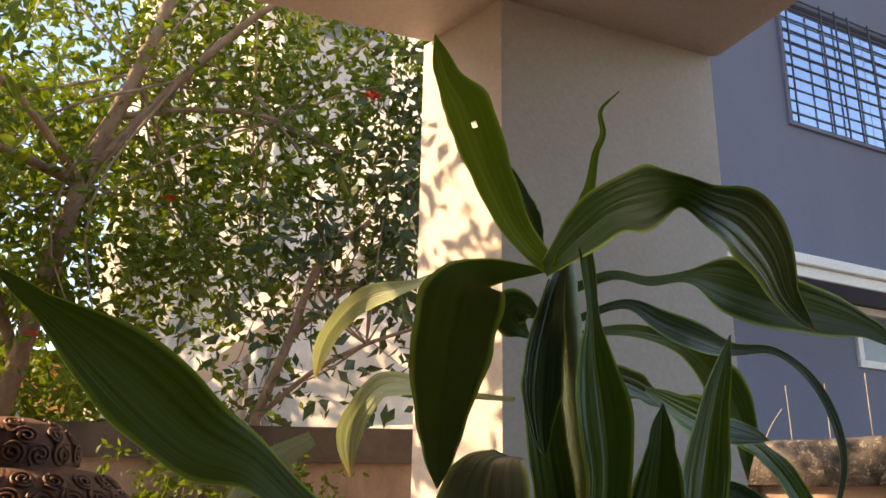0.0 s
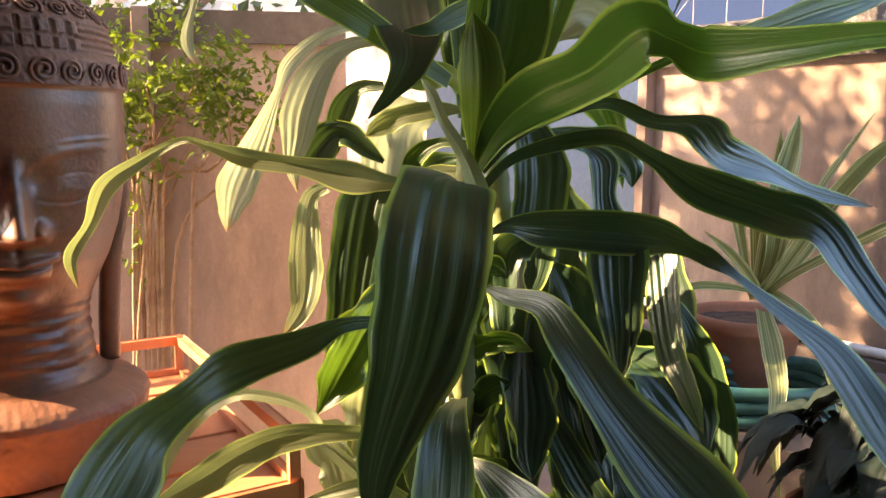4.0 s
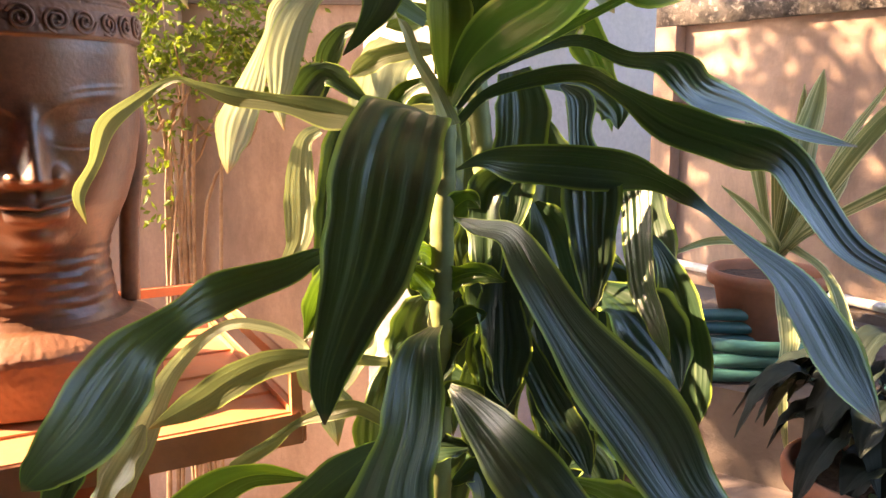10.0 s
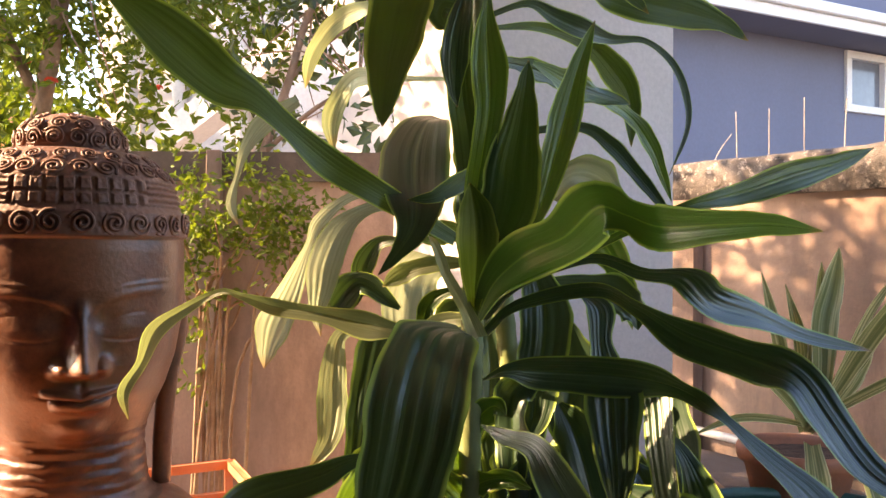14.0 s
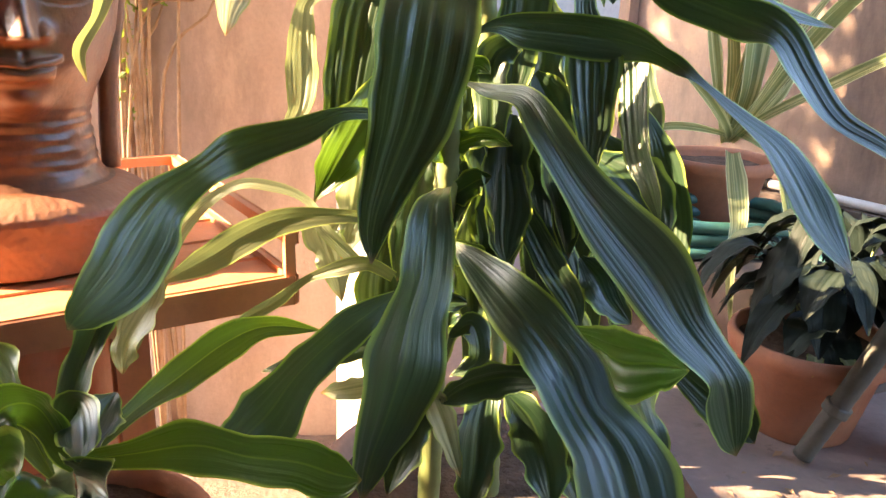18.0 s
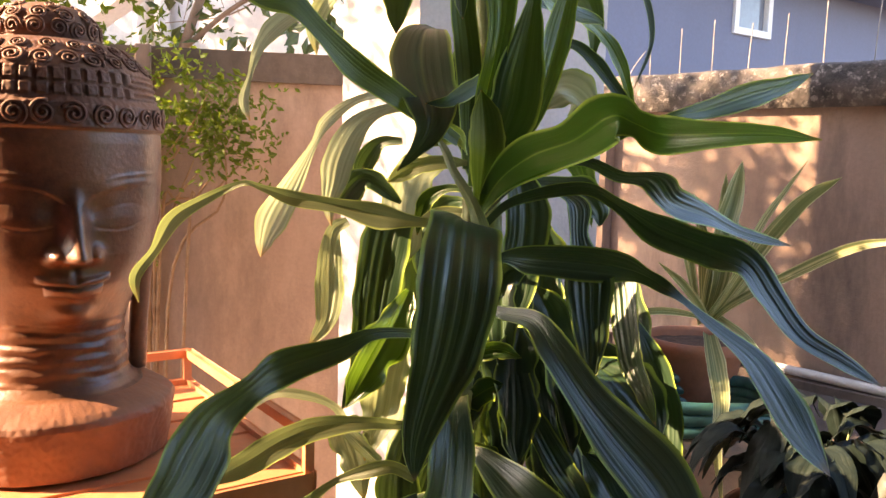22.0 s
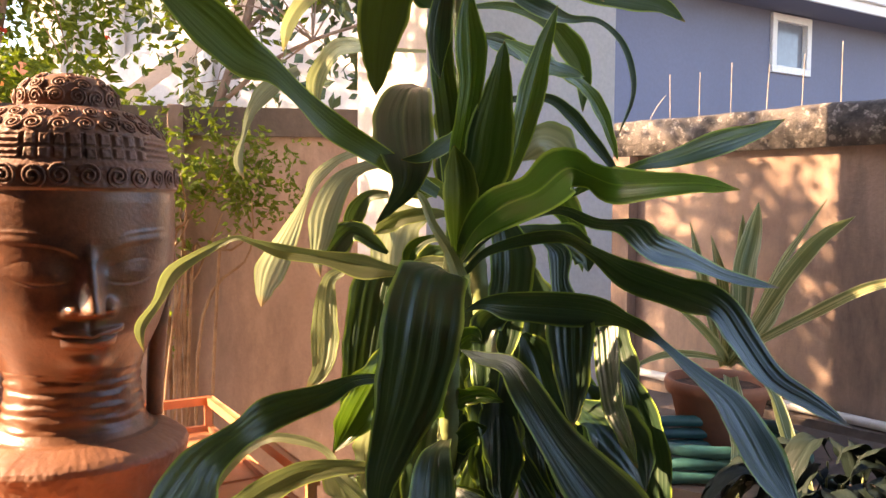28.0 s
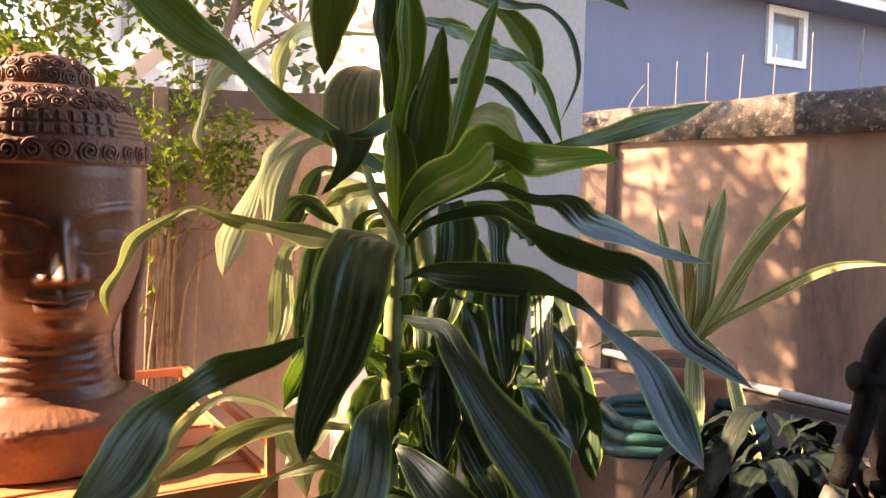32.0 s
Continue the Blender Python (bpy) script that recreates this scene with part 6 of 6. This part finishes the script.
A = [((-1.25, 2.75, 2.55), (0.75, 0.45, 0.6), 508), ((-0.75, 2.8, 2.2), (0.5, 0.4, 0.5), 277), ((-0.28, 2.8, 2.1), (0.34, 0.3, 0.55), 185),
     ((-1.55, 2.5, 1.9), (0.4, 0.3, 0.4), 277), ((-0.72, 2.7, 1.62), (0.34, 0.3, 0.4), 73), ((-0.5, 2.9, 2.9), (0.9, 0.5, 0.5), 426), ((-1.3, 2.6, 1.6), (0.38, 0.3, 0.38), 198), ((-0.95, 2.75, 1.85), (0.4, 0.3, 0.35), 158)]
# second added limb, towards the clump that dapples the column
part("limb", tube(bmesh.new(), [(-1.24, 2.52, 1.95), (-1.25, 2.1, 2.05), (-1.2, 1.7, 1.98), (-1.15, 1.4, 1.85)], 0.016, 0.005, 8), BARK, tree)
crown(tree, A, 0.043, TREE_LEAF, 11, 8)
# unseen clumps added left of the view to dapple column and side wall
crown(tree, [((-1.15, 1.38, 1.88), (0.28, 0.2, 0.38), 50), ((-2.05, 1.44, 1.72), (0.35, 0.2, 0.32), 100), ((-2.05, 2.25, 2.1), (0.4, 0.32, 0.5), 190), ((-3.0, 1.9, 2.6), (0.6, 0.5, 0.4), 40), ((-1.6, 1.86, 2.15), (0.5, 0.22, 0.42), 300)], 0.050, TREE_LEAF, 12, 8)
# unseen sprays and their limb, added to shade the ledge and step
crown(tree, [((-2.05, 1.19, 1.73), (0.30, 0.10, 0.15), 120), ((-2.45, 0.63, 1.70), (0.25, 0.06, 0.09), 50)], 0.05, TREE_LEAF, 13, 3)
part("limb", tube(bmesh.new(), [(-1.9, 2.2, 2.2), (-2.1, 1.7, 1.95), (-2.1, 1.2, 1.75), (-2.45, 0.65, 1.70)], 0.012, 0.004, 8), BARK, tree)
twigs(tree, A, [(-1.24, 2.52, 1.95), (-0.95, 2.52, 2.35), (-1.1, 2.5, 2.36), (-0.7, 2.5, 2.6), (-0.62, 2.6, 2.24)], 4, 36)

tree2 = thing("tree", "young tree with rounded leaves in a shaded tone behind the wall", "tree")
part("trunk", tube(bmesh.new(), [(-0.66, 2.55, FLOOR), (-0.63, 2.55, 0.9), (-0.60, 2.55, 1.15), (-0.50, 2.55, 1.45), (-0.42, 2.55, 1.70), (-0.26, 2.55, 1.85)], 0.022, 0.009, 10, 30, 0.03), BARK, tree2)
part("limb", tube(bmesh.new(), [(-0.60, 2.55, 1.18), (-0.42, 2.52, 1.33), (-0.25, 2.5, 1.42), (-0.08, 2.5, 1.48)], 0.010, 0.005, 8), BARK, tree2)
part("limb", tube(bmesh.new(), [(-0.50, 2.55, 1.45), (-0.36, 2.6, 1.6), (-0.2, 2.6, 1.7)], 0.010, 0.005, 8), BARK, tree2)
B = [((-0.28, 2.6, 1.82), (0.3, 0.22, 0.26), 52), ((-0.25, 2.55, 1.36), (0.26, 0.2, 0.12), 13), ((-0.62, 2.6, 1.35), (0.2, 0.2, 0.2), 12), ((-0.05, 2.7, 2.3), (0.25, 0.25, 0.4), 60)]
crown(tree2, B, 0.062, TREE_SHADED, 21, 9)
twigs(tree2, B, [(-0.42, 2.55, 1.70), (-0.36, 2.6, 1.6), (-0.25, 2.5, 1.42)], 6, 16, 0.004)

tree3 = thing("tree", "broad sunlit tree beyond the garden wall", "tree")
part("trunk", tube(bmesh.new(), [(-3.3, 5.0, FLOOR), (-3.25, 5.0, 1.2), (-3.1, 5.0, 2.6), (-3.0, 5.0, 3.6)], 0.12, 0.05, 12, 20, 0.03), BARK, tree3)
C = [((-3.4, 4.8, 2.6), (1.3, 0.6, 1.5), 330), ((-2.3, 4.3, 3.0), (0.6, 0.5, 0.9), 110), ((-4.6, 4.2, 2.2), (1.0, 0.6, 1.2), 160), ((-2.9, 4.3, 1.5), (0.8, 0.4, 0.5), 110)]
crown(tree3, C, 0.085, TREE_LEAF, 61, 9)
twigs(tree3, C, [(-3.1, 5.0, 2.6), (-3.2, 5.0, 1.8), (-3.0, 5.0, 3.4)], 9, 14, 0.014)

shrub = thing("shrub", "bright yellow green shrub behind the wall", "shrub")
part("trunk", tube(bmesh.new(), [(-1.7, 2.9, FLOOR), (-1.68, 2.9, 0.7), (-1.7, 2.9, 1.25)], 0.02, 0.008, 8), BARK, shrub)
crown(shrub, [((-1.65, 2.85, 1.28), (0.45, 0.25, 0.25), 130), ((-1.2, 2.9, 1.2), (0.25, 0.2, 0.14), 50)], 0.06, TREE_LEAF, 31, 8)

climber = thing("climbing_shrub", "thin climbing shrub with small green leaves on the wall", "shrub")
rc = random.Random(8)
ROOTS = [(-0.60, 1.80, FLOOR), (-0.55, 1.82, FLOOR), (-0.64, 1.80, FLOOR), (-0.50, 1.83, FLOOR)]
for k in range(13):
    a = Vector(rc.choice(ROOTS))
    tip = Vector((rc.uniform(-0.72, -0.22), rc.uniform(1.74, 1.86), rc.uniform(0.78, 1.08)))
    mid = Vector((lerp(a.x, tip.x, 0.3) + rc.gauss(0, 0.03), 1.82, rc.uniform(0.45, 0.65)))
    part("twig", tube(bmesh.new(), [a, mid, mid.lerp(tip, 0.6) + Vector((rc.gauss(0, 0.03), 0, 0)), tip], 0.0065, 0.0018, 6, 16), TWIG, climber)
crown(climber, [((-0.50, 1.80, 0.98), (0.27, 0.08, 0.13), 165), ((-0.62, 1.80, 0.84), (0.14, 0.07, 0.13), 60), ((-0.34, 1.80, 0.88), (0.13, 0.07, 0.09), 52), ((-0.58, 1.80, 0.6), (0.12, 0.05, 0.2), 22)], 0.024, TREE_LEAF, 41, 7)


def blossom(at, size):
    f = thing("flower", "small scarlet flower among the leaves", "flower", "scarlet flowers")
    rnd = random.Random(round(at[0] * 1000))
    for k in range(5):
        a = 2 * math.pi * k / 5 + rnd.random()
        broad_leaf(f, at, (math.cos(a), math.sin(a), 0.5), size, size * 0.75, 0.5, RED, "petal")


for at in ((-1.12, 2.95, 1.49), (-0.27, 2.5, 2.28), (-1.42, 2.6, 1.5), (-0.95, 2.55, 1.9), (-1.3, 2.5, 1.42)):
    blossom(at, 0.035)

# weeds at the wall foot, dry scraps on the step
weeds = thing("weed", "small green weeds at the foot of the wall", "weed", kind="stuff")
crown(weeds, [((-0.58, 1.84, FLOOR + 0.10), (0.07, 0.03, 0.09), 9), ((-0.40, 1.86, FLOOR + 0.06), (0.06, 0.03, 0.05), 6), ((-0.85, 1.80, FLOOR + 0.06), (0.08, 0.03, 0.05), 7)], 0.026, TREE_SHADED, 71, 5)
scraps = thing("dry_leaves", "dry brown leaf scraps on the step", "dry leaves", kind="stuff")
sr = random.Random(15)
sv, sf = [], []
for k in range(46):
    c = Vector((sr.uniform(0.52, 1.0), sr.uniform(0.50, 0.80), STEP + 0.002))
    a, size = sr.uniform(0, 6.28), sr.uniform(0.004, 0.014)
    u, v = Vector((math.cos(a), math.sin(a), 0)), Vector((-math.sin(a), math.cos(a), 0.3))
    b = len(sv)
    sv += [tuple(c - u * size), tuple(c + v * size * 0.45 + Vector((0, 0, 0.002))), tuple(c + u * size + Vector((0, 0, 0.003))), tuple(c - v * size * 0.4 + Vector((0, 0, 0.004)))]
    sf += [(b, b + 1, b + 2), (b, b + 2, b + 3)]
sm = bpy.data.meshes.new("scrap")
sm.from_pydata(sv, [], sf)
sm.materials.append(TWIG)
so = new("scrap", sm)
so.parent = scraps
